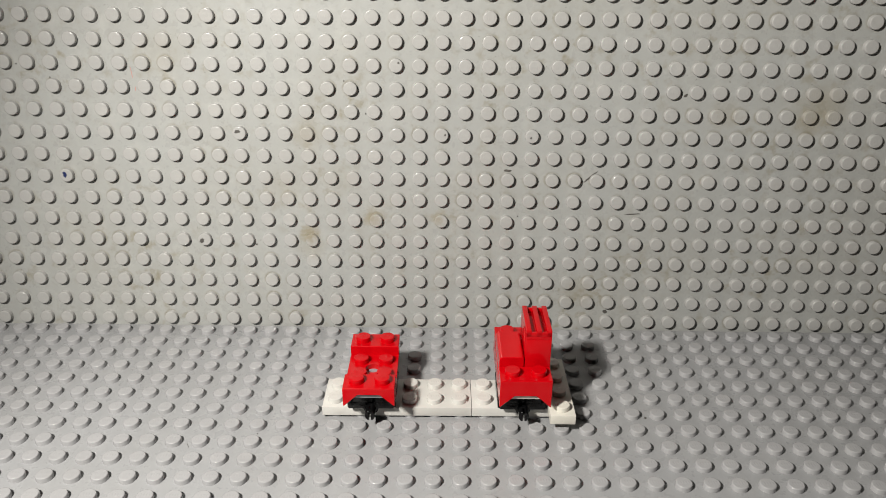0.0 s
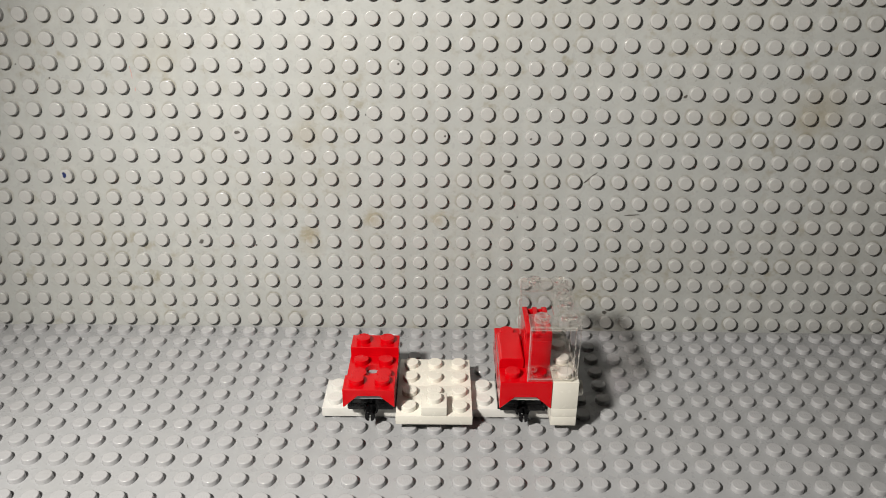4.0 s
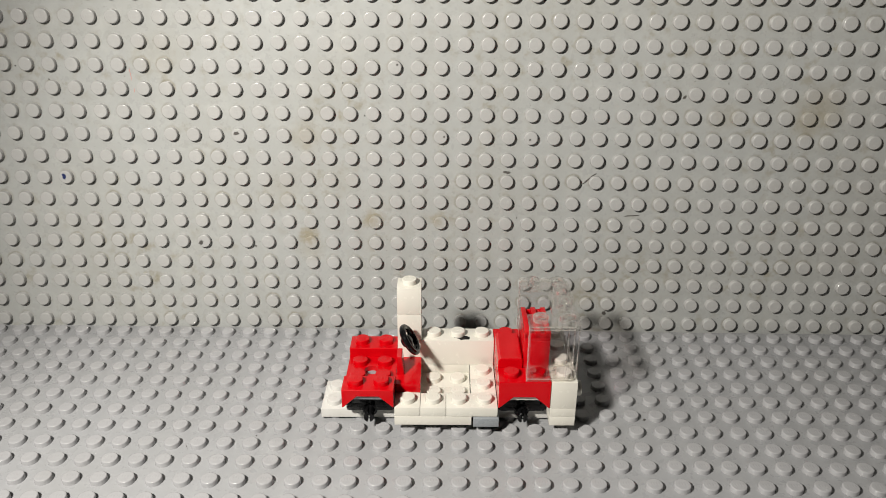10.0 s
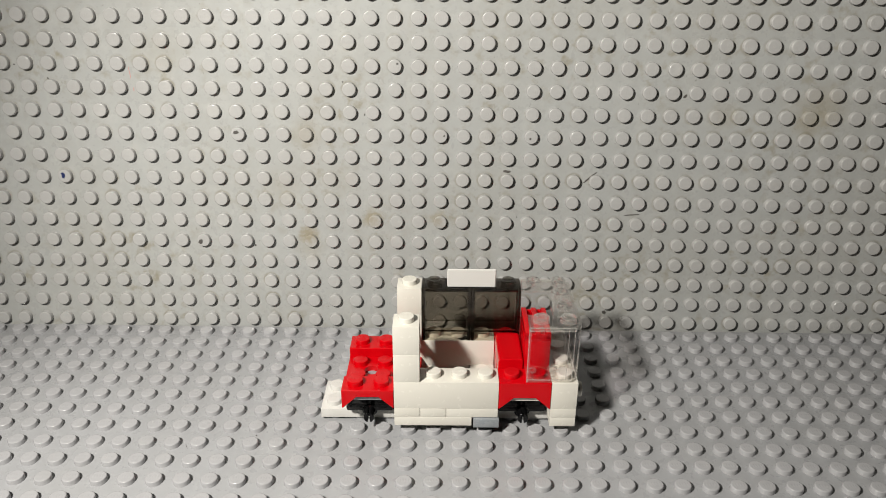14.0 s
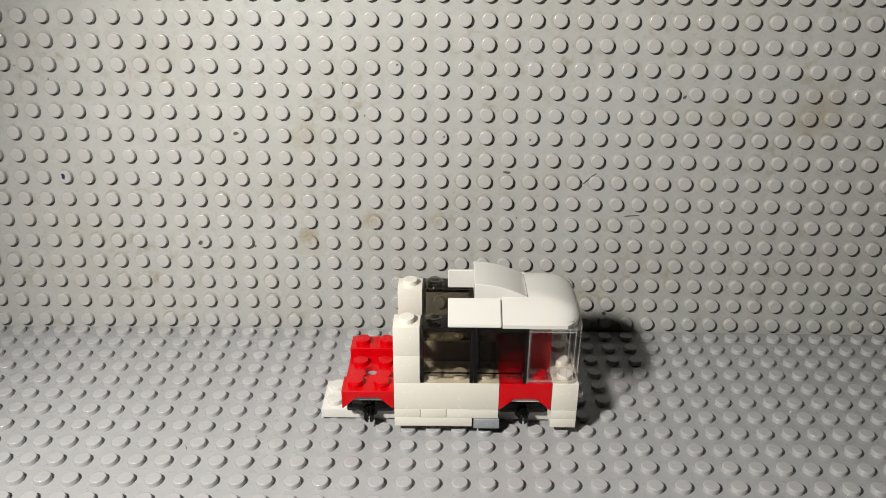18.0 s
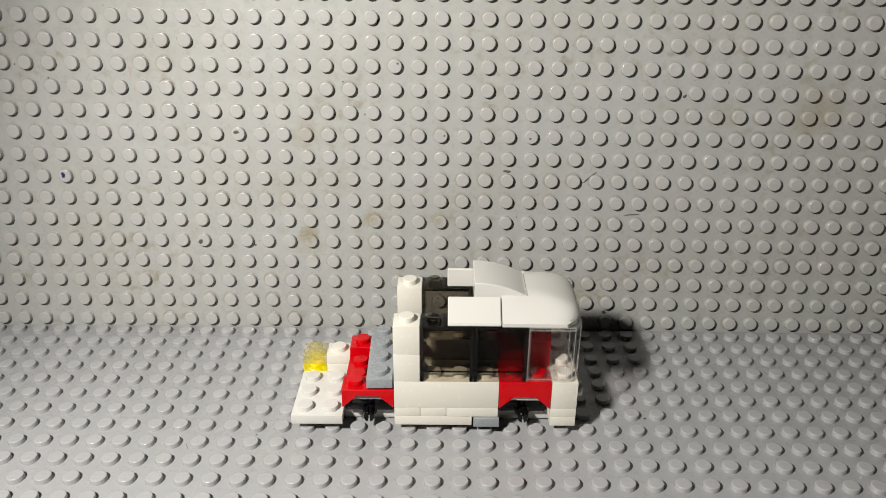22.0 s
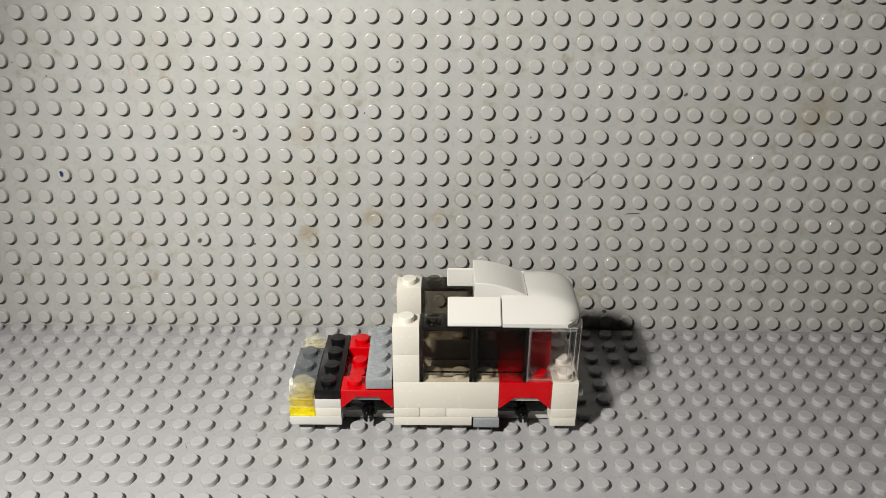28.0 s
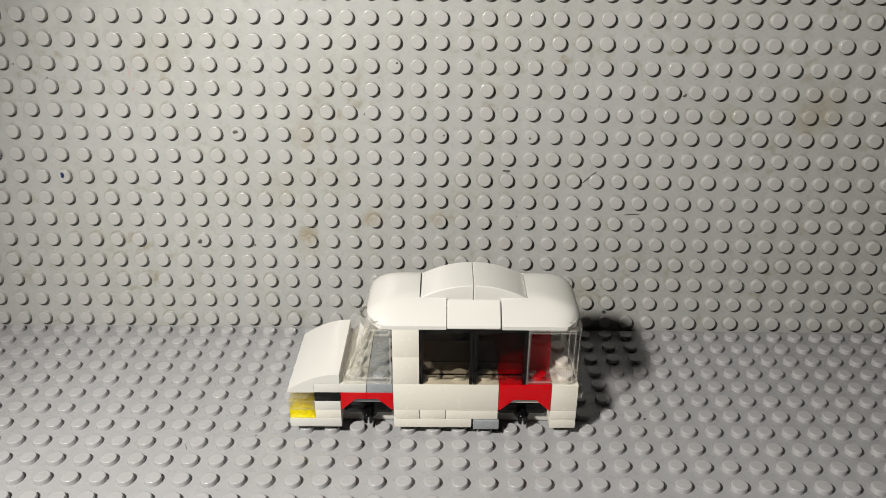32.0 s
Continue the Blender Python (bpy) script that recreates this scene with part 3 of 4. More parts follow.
def tube_bm():
    b = bmesh.new()
    lathe(b, ((0.0015, 0.0), (0.0015, 0.0019), (0.0013, 0.0022), (0.0008, 0.0022), (0.0007, 0.0006)), 20)
    return b


# pale rings added to a tube as painted highlights
def tube_ring_bm():
    b = bmesh.new()
    for r, z in ((0.00145, 0.0001), (0.00140, 0.0020), (0.00085, 0.0021)):
        lathe(b, ((r - 0.0001, z - 0.0001), (r + 0.00008, z), (r + 0.00008, z + 0.00012), (r - 0.0001, z + 0.0002)), 20)
        b.faces.ensure_lookup_table()
        bmesh.ops.delete(b, geom=[b.faces[-1]], context="FACES_ONLY")
    return b


def clear_tube(owner, x, y, z):
    part("tube", tube_bm(), CLEAR, owner, "", (x, y, z))
    part("moulded_edge", tube_ring_bm(), EDGE_GLINT, owner, "thin pale strip added as a painted edge glint", (x, y, z))


def clear_stud_bm():
    b = bmesh.new()
    lathe(b, ((STUD_R, 0.00002), (STUD_R, STUD_H - 0.0003), (STUD_R - 0.0003, STUD_H), (0.0015, STUD_H), (0.0014, 0.0007), (0.0006, 0.0004)), 24)
    return b


def stud_ring_bm():
    """The two thin pale circles that paint glints at the top and foot of a hollow see-through stud."""
    b = bmesh.new()
    for r, z in ((STUD_R, 0.0001), (STUD_R - 0.0001, STUD_H - 0.0002), (0.00155, STUD_H - 0.0001)):
        lathe(b, ((r - 0.0001, z - 0.0001), (r + 0.00008, z), (r + 0.00008, z + 0.00014), (r - 0.0001, z + 0.00022)), 24)
        b.faces.ensure_lookup_table()
        bmesh.ops.delete(b, geom=[b.faces[-1]], context="FACES_ONLY")
    return b


def clear_stud(owner, x, y, z):
    part("stud", clear_stud_bm(), CLEAR_STUD, owner, "", (x, y, z))
    part("moulded_edge", stud_ring_bm(), EDGE_GLINT, owner, "thin pale strip added as a painted edge glint", (x, y, z))


for i, j in ((0, 0), (1, 0), (1, 1), (1, 2), (1, 3), (0, 3)):
    clear_stud(rear_window, (i + 0.5) * U, (j + 0.5) * U, 6 * P)
for i, j in ((0.22, 0.30), (1.0, 0.40), (1.0, 3.60), (0.22, 3.70)):
    clear_tube(rear_window, i * U, j * U, 0.0011)


# added pale bars that paint the bright outlines of the rear window
def rear_glints_bm(y, s):
    b = bmesh.new()
    h, L, r = 6 * P, 2 * U, 0.0035
    for x in (L - r - 0.0006, L - r + 0.0012, L - 0.0007):
        d = r - math.sqrt(max(0.0, r * r - max(0.0, x - L + r) ** 2))
        yy = y + s * (d + 0.0002)
        box(b, x - 0.00012, x + 0.00012, min(yy, yy + s * 0.0004), max(yy, yy + s * 0.0004), 0.001, h - 0.0002, 0)
    box(b, 0.00002, 0.00034, min(y + s * 0.00003, y + s * 0.0005), max(y + s * 0.00003, y + s * 0.0005), 0.0002, h - 0.0002, 0)
    for z in (0.0010, h - 0.0012, h - 0.0003):
        box(b, 0.0002, L - r + 0.0013, min(y + s * 0.00003, y + s * 0.0003), max(y + s * 0.00003, y + s * 0.0003), z, z + 0.00022, 0)
    return b


for y, s in ((0.0, 1), (4 * U, -1)):
    part("moulded_edge", rear_glints_bm(y, s), EDGE_GLINT, rear_window, "thin pale strip added as a painted edge glint")

# floor of the cabin
put(3, "plate", 4, 0, 1, 3, 2, 1, OLD_WHITE, "white floor plate")
put(4, "plate", 5, 0, 2, 1, 1, 1, OLD_WHITE, "small white plate")
put(5, "plate", 4, 2, 1, 3, 2, 1, OLD_WHITE, "white floor plate")
put(6, "plate", 5, 3, 2, 2, 1, 1, OLD_WHITE, "small white plate")
put(7, "plate", 7.05, -0.08, 0.94, 1, 4, 1, GREY, "light bluish grey plate across the floor")
put(8, "plate", 7, 2, 2, 1, 2, 1, OLD_WHITE, "small white plate")


def corner_bm():
    b = piece_bm(2, 1, 1)
    box(b, U + GAP, 2 * U - GAP, U - 0.0003, 2 * U - GAP, 0.00003, P - 0.00002, 0.00018)
    stud(b, 1.5 * U, 1.5 * U, P)
    return b


seat(9, part("corner_plate", corner_bm(), OLD_WHITE, car, "white corner plate"), 6, 0, 2)
put(10, "plate", 4, 0, 2, 1, 4, 1, OLD_WHITE, "white plate across the floor")


def stand_bm():
    b = bmesh.new()
    box(b, GAP, U - GAP, GAP, 2 * U - GAP, 0.00003, P, 0.0002)
    prism(b, [(0.04 * U, 0.9 * P), (0.34 * U, 0.9 * P), (0.24 * U, 3.1 * P), (0.04 * U, 3.1 * P)], "y", 0.66 * U, 1.34 * U, 0.0002)
    return b


def wheel_bm():
    b = bmesh.new()
    R, r, n, k = 0.0044, 0.00100, 32, 10
    rings = [[b.verts.new(((R + r * math.cos(2 * math.pi * j / k)) * math.cos(2 * math.pi * i / n), (R + r * math.cos(2 * math.pi * j / k)) * math.sin(2 * math.pi * i / n), r * math.sin(2 * math.pi * j / k))) for j in range(k)] for i in range(n)]
    for i in range(n):
        for j in range(k):
            b.faces.new((rings[i][j], rings[(i + 1) % n][j], rings[(i + 1) % n][(j + 1) % k], rings[i][(j + 1) % k]))
    lathe(b, ((0.0014, -0.0026), (0.0016, -0.0022), (0.0017, -0.0006), (0.0017, 0.0002), (0.0011, 0.0005)), 16)
    for a in (90, 210, 330):
        s = bmesh.new()
        box(s, 0.0008, R, -0.0007, 0.0007, -0.0008, 0.0, 0.0001)
        bmesh.ops.transform(s, matrix=pose(0, 0, 0, 0, 0, a), verts=s.verts)
        merge(b, s)
    return b


stand = seat(11, part("steering_stand", stand_bm(), RED, car, "red steering column block"), 4, 1, 3)
w = part("steering_wheel", wheel_bm(), BLACK, stand, "black three-spoked steering wheel")
w.location, w.rotation_euler = (0.56 * U, U, 4.60 * P), (0, radians(58), 0)

# cabin walls, pillars and windows
far_side = put(12, "brick", 4, 3, 3, 4, 1, 3, OLD_WHITE, "white long brick with a black smudge on top")


def blot_bm(r, seed, thick=0.00006, stretch=1.0):
    rnd = random.Random(seed)
    b = bmesh.new()
    pts = []
    n = 14
    for i in range(n):
        a = 2 * math.pi * i / n
        q = r * rnd.uniform(0.6, 1.15)
        pts.append((q * stretch * math.cos(a), q * math.sin(a)))
    prism(b, pts, "z", 0.0, thick, 0)
    return b


part("smudge", blot_bm(0.0013, 3, 0.0001, 2.2), BLACK, far_side, "black smudge", (2.72 * U, 0.22 * U, 3 * P - 0.00002))
put(13, "brick", 4, 3, 6, 1, 1, 3, OLD_WHITE, "small white pillar brick")
put(14, "brick", 4, 3, 9, 1, 1, 3, OLD_WHITE, "small white pillar brick")
put(15, "brick", 4, 0, 3, 4, 1, 3, OLD_WHITE, "white long door brick")
put(16, "brick", 4, 0, 6, 1, 1, 3, OLD_WHITE, "small white pillar brick")
put(17, "brick", 4, 0, 9, 1, 1, 3, OLD_WHITE, "small white pillar brick")
def window_brick(k, x, y):
    """A smoked hollow brick two studs long: thin front and back panes in a darker rim."""
    g, h, t = GAP, 6 * P, 0.0011
    b = bmesh.new()
    for y0 in (g, U - g - t):
        box(b, g + t, 2 * U - g - t, y0, y0 + t, 1.08 * P, h - t, 0.00008)
    ob = seat(k, part("window_brick", b, SMOKE, car, "smoked see-through window brick"), x, y, 6)
    b = bmesh.new()
    box(b, g, g + t - 0.00004, g, U - g, 0.00003, h, 0.00015)
    box(b, 2 * U - g - t + 0.00004, 2 * U - g, g, U - g, 0.00003, h, 0.00015)
    box(b, g + t, 2 * U - g - t, g, U - g, h - t + 0.00004, h, 0.0001)
    box(b, g + t, 2 * U - g - t, g + 0.00002, g + 0.00025, 1.05 * P, 1.05 * P + 0.0005, 0.0001)
    part("rim", b, SMOKE_RIM, ob, "dark smoked rim")
    for i in (0, 1):
        part("stud", clear_stud_bm(), SMOKE_STUD, ob, "", ((i + 0.5) * U, 0.5 * U, h))
    for y0 in (g, U - g - t):
        b = bmesh.new()
        box(b, g + t, 2 * U - g - t, y0, y0 + t, 0.0001, 1.06 * P, 0.00008)
        part("lower_pane", b, SMOKE_THIN, ob, "thin lower edge of the pane")


window_brick(18, 5, 3)
window_brick(19, 7, 3)


def cheese_bm(flip):
    b = bmesh.new()
    prof = [(GAP, 0.00003), (GAP, 0.32 * P), (0.78 * U, 2.03 * P), (0.86 * U, 2.03 * P), (0.86 * U, 0.00003)]
    if flip:
        prof = [(U - y, z) for y, z in prof]
    prism(b, prof, "x", 0.00018, 2 * U - 0.00018, 0.00045)
    return b


seat(20, part("roof_slope", cheese_bm(True), WHITE, car, "small white sloped roof piece"), 6, 3, 12)


def panel_bm():
    b = bmesh.new()
    prism(b, [(0.0, 0), (2 * U - 0.0002, 0), (2 * U - 0.0002, 4.0 * P), (1.8 * U, 4.6 * P), (0.2 * U, 4.6 * P), (0.0, 4.0 * P)], "x", 0.0, 0.0022, 0.0003)
    return b


seat(21, part("seat_panel", panel_bm(), DARK_GREY, car, "dark bluish grey upright seat panel"), 7.0, 1.05, 3.6)
window_brick(22, 5, 0)
window_brick(23, 7, 0)
seat(24, part("roof_slope", cheese_bm(False), WHITE, car, "small white sloped roof piece"), 6, 0, 12)


def roof_bm(flip):
    """A domed roof end, three studs long and four wide, with two studs in a notch at its inner end."""
    b = bmesh.new()
    xs = [0.01, 0.25, 0.5, 0.75, 0.985, 1.005] + [1.005 + (2.985 - 1.005) * i / 22 for i in range(1, 23)]
    ys = [0.01 + 0.985 * i / 12 for i in range(13)] + [1.005 + 1.99 * i / 8 for i in range(9)] + [3.005 + 0.985 * i / 12 for i in range(13)]
    lip, top = 0.34, 2.12

    def rise(t):
        return 1 - (1 - min(1.0, max(0.0, t))) ** 1.7

    def spot(x, y):
        side = min(y, 4 - y)
        sy = 1 - rise(side / 1.3)
        e = max(0.0, (x - 1.05) / 1.95)
        sx = 1 - math.sqrt(max(0.0, 1 - e * e))
        s = max(0.0, 1 - (sy ** 2.3 + sx ** 2.3) ** (1 / 2.3))
        z = (lip + (top - lip) * s) * P
        if x < 1.0 and 1.0 < y < 3.0:
            z = 1.38 * P
        # the outer end is an arc in plan
        out = 2.985 - 0.62 * max(0.0, 1 - side / 1.5) ** 3.0
        cx = x if x < 1.01 else 1.005 + (x - 1.005) * (out - 1.005) / 1.98
        return cx * U, y * U, z

    def place(x, y, z):
        return ((3 * U - x) if flip else x, y, z)

    grid = [[b.verts.new(place(*spot(x, y))) for y in ys] for x in xs]
    low = [[None] * len(ys) for _ in xs]
    for i, x in enumerate(xs):
        for j, y in enumerate(ys):
            if i in (0, len(xs) - 1) or j in (0, len(ys) - 1):
                q = spot(x, y)
                low[i][j] = b.verts.new(place(q[0], q[1], 0.00003))
    for i in range(len(xs) - 1):
        for j in range(len(ys) - 1):
            b.faces.new((grid[i][j], grid[i + 1][j], grid[i + 1][j + 1], grid[i][j + 1]))
    rim = [(i, 0) for i in range(len(xs))] + [(len(xs) - 1, j) for j in range(1, len(ys))] + [(i, len(ys) - 1) for i in range(len(xs) - 2, -1, -1)] + [(0, j) for j in range(len(ys) - 2, 0, -1)]
    for p, q in zip(rim, rim[1:] + rim[:1]):
        b.faces.new((grid[p[0]][p[1]], grid[q[0]][q[1]], low[q[0]][q[1]], low[p[0]][p[1]]))
    b.faces.new([low[i][j] for i, j in rim])
    for j in (1.5, 2.5):
        stud(b, (2.5 if flip else 0.5) * U, j * U, 1.38 * P)
    return b


seat(25, part("roof_end", roof_bm(False), WHITE, car, "white domed rear roof"), 8, 0, 12)


def curve_bm(flip):
    b = bmesh.new()
    prof = [(GAP, 0.00003)]
    n = 16
    for i in range(n + 1):
        x = i / n
        prof.append((GAP + x * (2 * U - 2 * GAP), (0.88 + 1.32 * (1 - x ** 2.1)) * P))
    prof.append((2 * U - GAP, 0.00003))
    if flip:
        prof = [(2 * U - x, z) for x, z in prof]
    prism(b, prof, "y", GAP, 2 * U - GAP, 0.0002)
    return b


seat(26, part("curved_slope", curve_bm(False), WHITE, car, "white curved roof piece"), 7, 1, 13)

# bonnet, bumper and lights
loose_plate = put(27, "plate", 3, 0, 5, 1, 4, 1, GREY, "light bluish grey plate across the bonnet")
put(28, "plate", 0, 0, 1, 2, 4, 1, WHITE, "white front bumper plate")
put(29, "plate", 1, 3, 2, 1, 1, 1, OLD_WHITE, "small white plate")
put(30, "plate", 1, 3, 3, 1, 1, 1, OLD_WHITE, "small white plate")
put(31, "headlight_base", 0, 3, 2, 1, 1, 1, YELLOW, "see-through yellow plate")


def round_bm(h):
    b = bmesh.new()
    lathe(b, ((0.0024, 0.0), (0.0031, 0.0004), (0.0039, 0.0006), (0.0039, h * P - 0.0003), (0.0036, h * P)), 24, pose(U / 2, U / 2, 0))
    lathe(b, ((STUD_R, h * P - 0.0001), (STUD_R, h * P + STUD_H - 0.0002), (STUD_R - 0.0002, h * P + STUD_H)), 20, pose(U / 2, U / 2, 0))
    return b


def lamp_bm():
    return piece_bm(1, 1, 1, True, 0.0012)


seat(32, part("headlight", lamp_bm(), PALE_YELLOW, car, "pale yellow see-through plate"), 0, 3, 3)
seat(33, part("headlight_cap", round_bm(1), LAMP_CLEAR, car, "round clear lamp piece"), 0, 3, 4)


def lamp_glints_bm(a, h):
    """Thin pale strips that paint bright edges round the foot and top of a see-through plate."""
    b = bmesh.new()
    e = 0.00022
    for z in (0.0001, h * P - e - 0.0001):
        for x0, x1, y0, y1 in ((a, U - a, a - e, a), (a, U - a, U - a, U - a + e), (a - e, a, a - e, U - a + e), (U - a, U - a + e, a - e, U - a + e)):
            box(b, x0, x1, y0, y1, z, z + e, 0)
    for x, y in ((a, a), (U - a, a), (a, U - a), (U - a, U - a)):
        box(b, x - e / 2, x + e / 2, y - e / 2, y + e / 2, 0.0003, h * P - 0.0004, 0)
    return b


# a pale band round the lamp cap, a painted glint
def band_bm(z):
    b = bmesh.new()
    lathe(b, ((0.00385, z), (0.00398, z + 0.0001), (0.00398, z + 0.0003), (0.00385, z + 0.0004)), 24, pose(U / 2, U / 2, 0))
    return b


def carrier_bm():
    b = piece_bm(2, 2, 1, True, 0.0012, skip=((0, 0), (0, 1)))
    box(b, GAP, U - GAP, GAP, 2 * U - GAP, P - 0.0001, 2 * P, 0.00018)
    prism(b, [(U - 0.0002, P), (U - 0.0002, 1.9 * P), (1.12 * U, P)], "y", GAP, 2 * U - GAP, 0)
    for j in (0, 1):
        stud(b, 0.5 * U, (j + 0.5) * U, 2 * P)
        stud(b, 0, 0, 0, False, pose(0, (j + 0.5) * U, 1.0 * P, 0, -90, 0))
    return b


seat(34, part("grille_carrier", carrier_bm(), WHITE, car, "white stepped brick with studs on its front"), 0, 1, 2)
put(35, "plate", 0, 1, 4, 1, 2, 1, DARK_GREY, "dark bluish grey plate")
put(36, "plate", 1, 0, 2, 1, 1, 1, OLD_WHITE, "small white plate")
put(37, "headlight_base", 0, 0, 2, 1, 1, 1, YELLOW, "see-through yellow plate")
seat(38, part("headlight", lamp_bm(), PALE_YELLOW, car, "pale yellow see-through plate"), 0, 0, 3)
seat(39, part("headlight_cap", round_bm(1), LAMP_CLEAR, car, "round clear lamp piece"), 0, 0, 4)
# lamps get added pale strips and bands in place of edge highlights
for ob in list(car.children):
    if ob.name.startswith("headlight") and not ob.name.startswith("headlight_cap"):
        part("moulded_edge", lamp_glints_bm(0.0003, 1), EDGE_GLINT, ob, "thin pale strip added as a painted edge glint")
    if ob.name.startswith("headlight_cap"):
        part("moulded_edge", band_bm(0.0006), EDGE_GLINT, ob, "thin pale strip added as a painted edge glint")
        part("moulded_edge", band_bm(P - 0.0005), EDGE_GLINT, ob, "thin pale strip added as a painted edge glint")
        part("moulded_edge", stud_ring_bm(), EDGE_GLINT, ob, "thin pale strip added as a painted edge glint", (U / 2, U / 2, P))

put(40, "plate", 1, 0, 3, 1, 3, 1, WHITE, "white plate behind the lights")
put(41, "plate", 1, 0, 4, 1, 4, 1, BLACK, "black plate across the bonnet")
put(42, "plate", 1, 0, 5, 2, 4, 1, WHITE, "white bonnet plate")


def bonnet_bm():
    b = bmesh.new()
    n = 18
    prof = [(GAP, 0.00003)]
    for i in range(n + 1):
        x = i / n
        prof.append((GAP + x * (2 * U - 2 * GAP), (0.22 + 1.85 * (1 - (1 - x) ** 2.0)) * P))
    prof += [(2 * U - GAP, P + 0.00003), (U + GAP, P + 0.00003), (U + GAP, 0.00003)]
    prism(b, prof, "y", 0.00001, 2 * U - 0.00001, 0)
    return b


seat(43, part("bonnet_curve", bonnet_bm(), WHITE, car, "white curved bonnet piece"), 0, 2, 5)
seat(44, part("bonnet_curve", bonnet_bm(), WHITE, car, "white curved bonnet piece"), 0, 0, 5)


def screen_rim_bm():
    b = bmesh.new()
    g, h, t = GAP, 6 * P, 0.0011
    box(b, 1.18 * U, 1.95 * U, g + t + 0.0001, 4 * U - g - t - 0.0001, h - 0.0011, h - 0.00004, 0.0001)
    for y0, y1 in ((g + t + 0.0001, 0.9 * U), (3.1 * U, 4 * U - g - t - 0.0001)):
        box(b, 0.3 * U, 1.95 * U, y0, y1, 0.00004, 0.0013, 0.0002)
    box(b, 0.25 * U, 0.75 * U, 0.9 * U, 3.1 * U, 0.00004, 0.0012, 0.0002)
    return b


# added pale strips that paint the bright lines along the windscreen frame
def screen_glints_bm(y, s):
    b = bmesh.new()
    h = 6 * P
    a, c = sorted((y - s * 0.00003, y + s * 0.0007))
    lean = (0.97 * U) / h

    def along(z, d):
        """A point of the slanted front edge at height z, d behind it."""
        return (0.07 * U + lean * z + d, z)

    for d, w, foot in ((0.0002, 0.00042, 0.0010), (0.0015, 0.00030, 0.0016), (0.0031, 0.00034, 0.0034)):
        strip(b, along(foot, d), along(h - 0.0004, d), w, a, c)
    # rounded corner from the inner edge of the frame to its foot
    p, q = Vector(along(0.0034, 0.0031)), Vector((0.80 * U, 0.0019))
    bend = Vector((p.x - 0.0005, 0.0019))
    arc = [p * (1 - t) ** 2 + bend * (2 * t * (1 - t)) + q * t * t for t in (0, 0.25, 0.5, 0.75, 1)]
    for m, n in zip(arc, arc[1:]):
        strip(b, tuple(m), tuple(n), 0.00032, a, c)
    strip(b, (0.80 * U, 0.0019), (1.90 * U, 0.0021), 0.00030, a, c)
    strip(b, (0.12 * U, 0.0003), (1.92 * U, 0.0003), 0.00040, a, c)
    strip(b, (1.36 * U, h - 0.0022), (1.90 * U, h - 0.0020), 0.00030, a, c)
    strip(b, (1.22 * U, h - 0.0004), (1.92 * U, h - 0.0004), 0.00040, a, c)
    strip(b, (1.92 * U, 0.0002), (1.92 * U, h - 0.0002), 0.00034, a, c)
    return b


bm = bmesh.new()
prism(bm, [(0.05 * U, 0.0), (0.05 * U + 0.0013, 0.0), (1.02 * U + 0.0013, 6 * P), (1.02 * U, 6 * P)], "y", GAP + 0.00114, 4 * U - GAP - 0.00114, 0.00012)
windscreen = seat(45, part("windscreen", bm, CLEAR_FRONT, car, "clear slanted windscreen"), 2, 0, 6)
part("rim", screen_rim_bm(), CLEAR_RIM, windscreen, "clear moulded rim")
for y, s in ((GAP, 1), (4 * U - GAP, -1)):
    bm = bmesh.new()
    prism(bm, [(0.05 * U, 0.0), (1.95 * U, 0.0), (1.95 * U, 6 * P), (1.02 * U, 6 * P)], "y", min(y, y + s * 0.0011), max(y, y + s * 0.0011), 0.00012)
    part("side_pane", bm, CLEAR, windscreen)
    part("moulded_edge", screen_glints_bm(y, s), EDGE_GLINT, windscreen, "thin pale strip added as a painted edge glint")
for j in range(4):
    clear_stud(windscreen, 1.5 * U, (j + 0.5) * U, 6 * P)
for i, j in ((1.05, 0.42), (1.62, 0.42), (0.62, 0.9), (0.62, 1.6), (0.62, 2.4), (0.62, 3.1), (1.05, 3.58)):
    clear_tube(windscreen, i * U, j * U, 0.0013)
front_roof = seat(46, part("roof_end", roof_bm(True), WHITE, car, "white domed front roof"), 3, 0, 12)
seat(47, part("curved_slope", curve_bm(True), WHITE, car, "white curved roof piece"), 5, 1, 13)


# ---- marks on the baseplates ----
def wall_mark(name, x, z, r, material, stretch=1.0, turn=0.0, seed=1, proud=0.0):
    """A flat mark on the upright plate, x and z in its own millimetres."""
    ob = part(name, blot_bm(r / 1000, seed, 0.00005, stretch), material, wall)
    c, q = x / 8, z / 8
    ob.matrix_local = pose(x / 1000, -wall_bend(c, q) - 0.00001 - proud, z / 1000, 90, 0, 0) @ pose(0, 0, 0, 0, 0, turn)


def floor_mark(name, x, y, r, material, stretch=1.0, turn=0.0, seed=1):
    ob = part(name, blot_bm(r / 1000, seed, 0.00005, stretch), material, floor)
    ob.matrix_local = pose(x / 1000, y / 1000, -0.00001, 0, 0, turn)


ST = STUD_H + 0.00002
wall_mark("ink_mark", -128.3, 56.3, 1.1, INK, 0.7, 20, 5, ST)
wall_mark("ink_mark", -122.4, 55.0, 0.7, INK, 0.5, 0, 6)
wall_mark("scuff", -64.6, 72.6, 0.8, SOOT, 1.6, 15, 7, ST)
wall_mark("scuff", -81.0, 31.6, 0.9, SOOT, 1.2, 50, 8, ST)
wall_mark("scratch", 62.4, 57.8, 0.28, SOOT, 11, 40, 9)
wall_mark("scratch", 60.6, 56.0, 0.22, SOOT, 8, 38, 19)
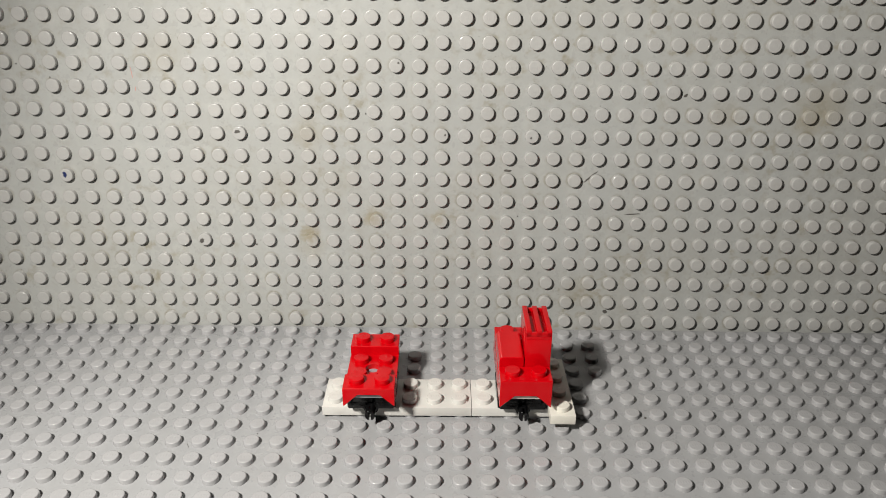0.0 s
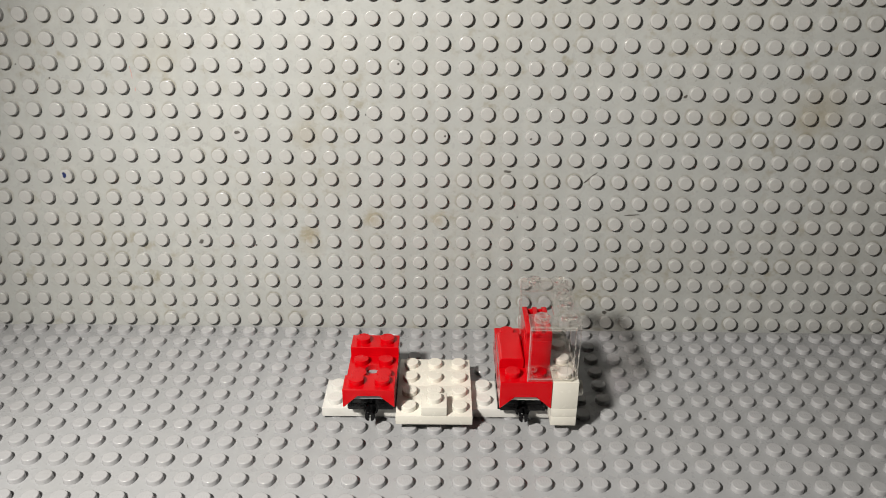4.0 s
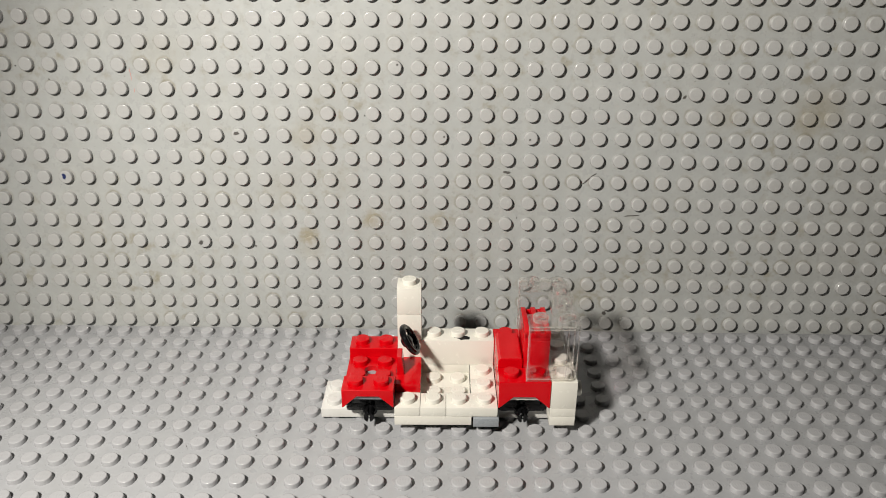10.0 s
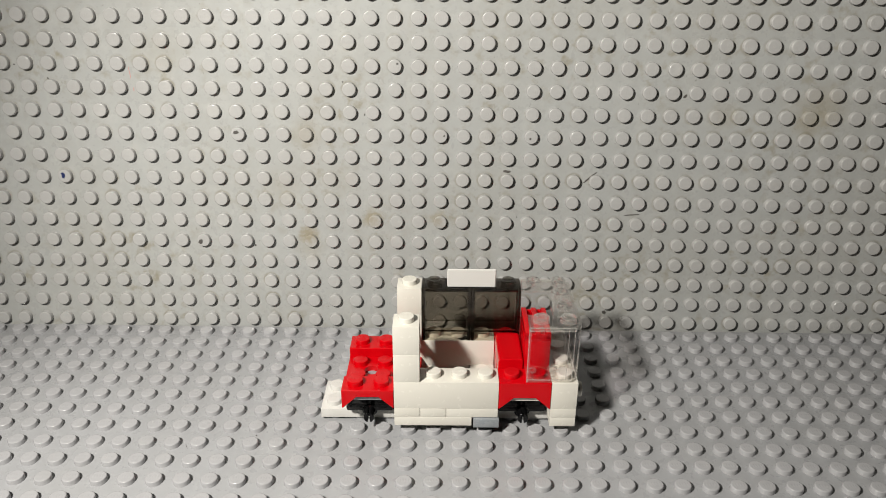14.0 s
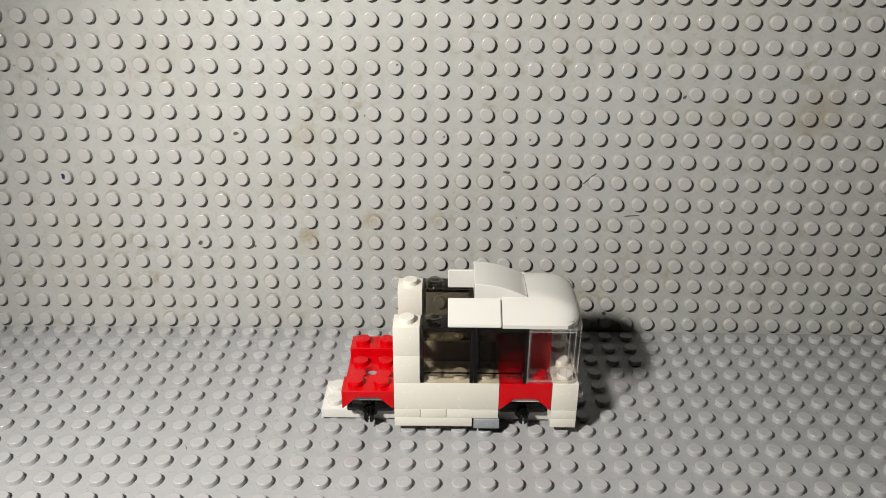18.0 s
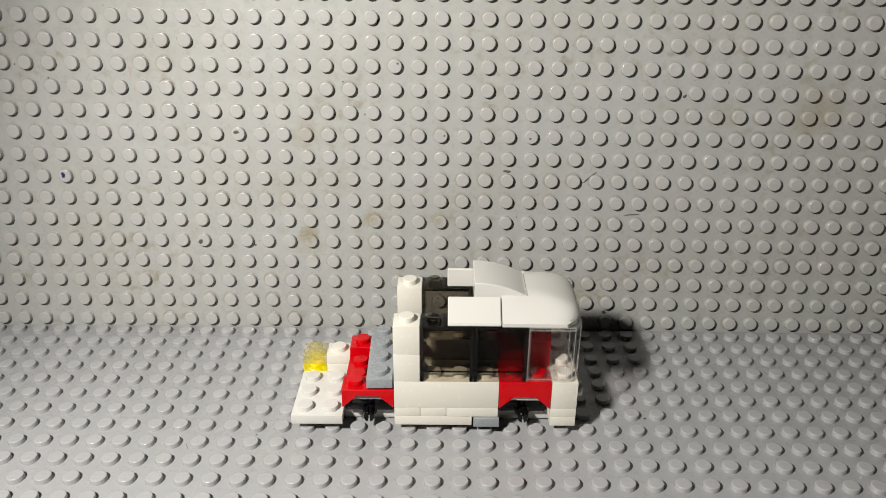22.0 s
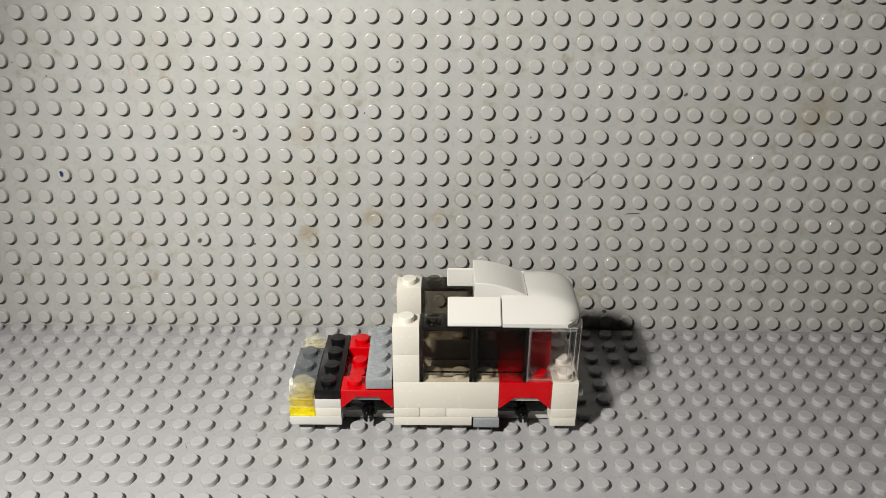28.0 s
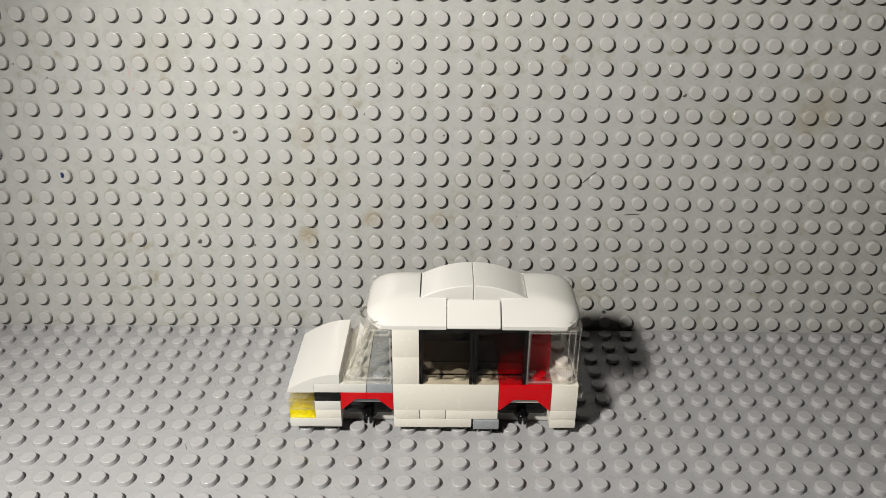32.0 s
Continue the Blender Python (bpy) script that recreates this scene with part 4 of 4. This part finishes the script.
wall_mark("scuff", 31.9, 59.2, 0.5, SOOT, 3.4, 0, 10)
wall_mark("scratch", 78.3, 43.4, 0.25, SOOT, 13, 3, 11)
wall_mark("scuff", 92.6, 86.9, 0.6, SOOT, 1.4, 30, 12)
wall_mark("speck", 9.2, 72.2, 0.4, SOOT, 1, 0, 13, ST)
wall_mark("speck", 39.6, 71.5, 0.4, SOOT, 1, 0, 14, ST)
wall_mark("speck", -7.0, 97.0, 0.4, SOOT, 1, 0, 15, ST)
wall_mark("scuff", -18.9, 79.1, 0.45, SOOT, 0.6, 0, 16)
wall_mark("speck", -26.3, 90.4, 0.3, SOOT, 1, 0, 17)
wall_mark("scuff", 71.4, 3.8, 1.0, SOOT, 0.9, 30, 18)
wall_mark("speck", -61.1, 29.8, 0.4, SOOT, 1, 0, 20)
wall_mark("speck", -62.0, 8.2, 0.3, SOOT, 1, 0, 21)
wall_mark("speck", 36.2, 42.0, 0.3, SOOT, 0.7, 0, 22)
wall_mark("scratch", -100.3, 92.4, 0.16, PINK, 15, 96, 23)
wall_mark("scratch", -99.6, 87.0, 0.16, PINK, 5, 86, 24)
wall_mark("speck", -140.3, 95.2, 0.3, SOOT, 1, 0, 25)
wall_mark("speck", -129.2, 90.7, 0.3, SOOT, 1, 0, 26)
floor_mark("scuff", 60.2, -48.9, 0.5, SOOT, 1.4, 20, 31)
floor_mark("speck", -49.2, -73.6, 0.3, SOOT, 1, 0, 32)
floor_mark("speck", -63.3, -59.3, 0.25, SOOT, 1, 0, 33)
floor_mark("fibre", -83.4, -65.0, 0.07, SOOT, 22, -62, 34)

# ---- motion ----
def car_pose(r):
    x, y, z, turn, rock = r[6] / 1000, r[7] / 1000, r[8] / 1000, r[9], r[10]
    return pose(x, y, z, 0, 0, turn) @ pose(0, 4 * U, 0) @ pose(0, 0, 0, rock) @ pose(0, -4 * U, 0)


def motions():
    poses = [car_pose(r) for r in STILLS]
    walk(car, held(poses))
    # the pieces wait in rows on the baseplate in front of the car, below the camera, until each is set in its place
    slots = [(-0.168 + 0.044 * i, -0.150 - 0.042 * j) for j in range(6) for i in range(8)]
    lifted = pose(0, 0, 0.0010)
    for (k, ob, at), (sx, sy) in zip([q for q in arrivals if q[0] >= 0], slots):
        rows = []
        for i in range(k + 1):
            there = poses[i].inverted() @ pose(sx, sy, STUD_H)
            rows += [(still_time(i - 1), there), (still_end(i - 1), there)]
        home = Matrix.Translation(at)
        for i in range(k, 48):
            m = home
            if ob is front_roof and i == 46:            # set down loosely first, then pressed home
                m = home @ pose(0, 0, 0.0004, 0, -0.9, 0)
            elif ob is loose_plate and i < 42:          # lies loosely until the bonnet holds it
                m = home @ pose(-0.0003, 0, 0.0006, -0.6, 0, 1.2)
            elif i == 42 and k == 42:                   # the bonnet plate is laid on askew
                m = home @ pose(0, 0, 0.0013, 0, 4, 0)
            elif i == 42 and ob is loose_plate:
                m = home @ pose(0, 0, 0.0005)
            elif 43 <= i <= 44 and (ob is loose_plate or k in (41, 42, 43, 44)):
                m = home @ lifted
            rows += [(still_time(i), m), (still_end(i), m)]
        walk(ob, rows)
    # the front mudguard comes up a little while the bonnet is being set, until it is pressed down
    home = Matrix.Translation(front_guard.location)
    walk(front_guard, held([home @ lifted if 44 <= i <= 45 else home for i in range(49)]))


motions()
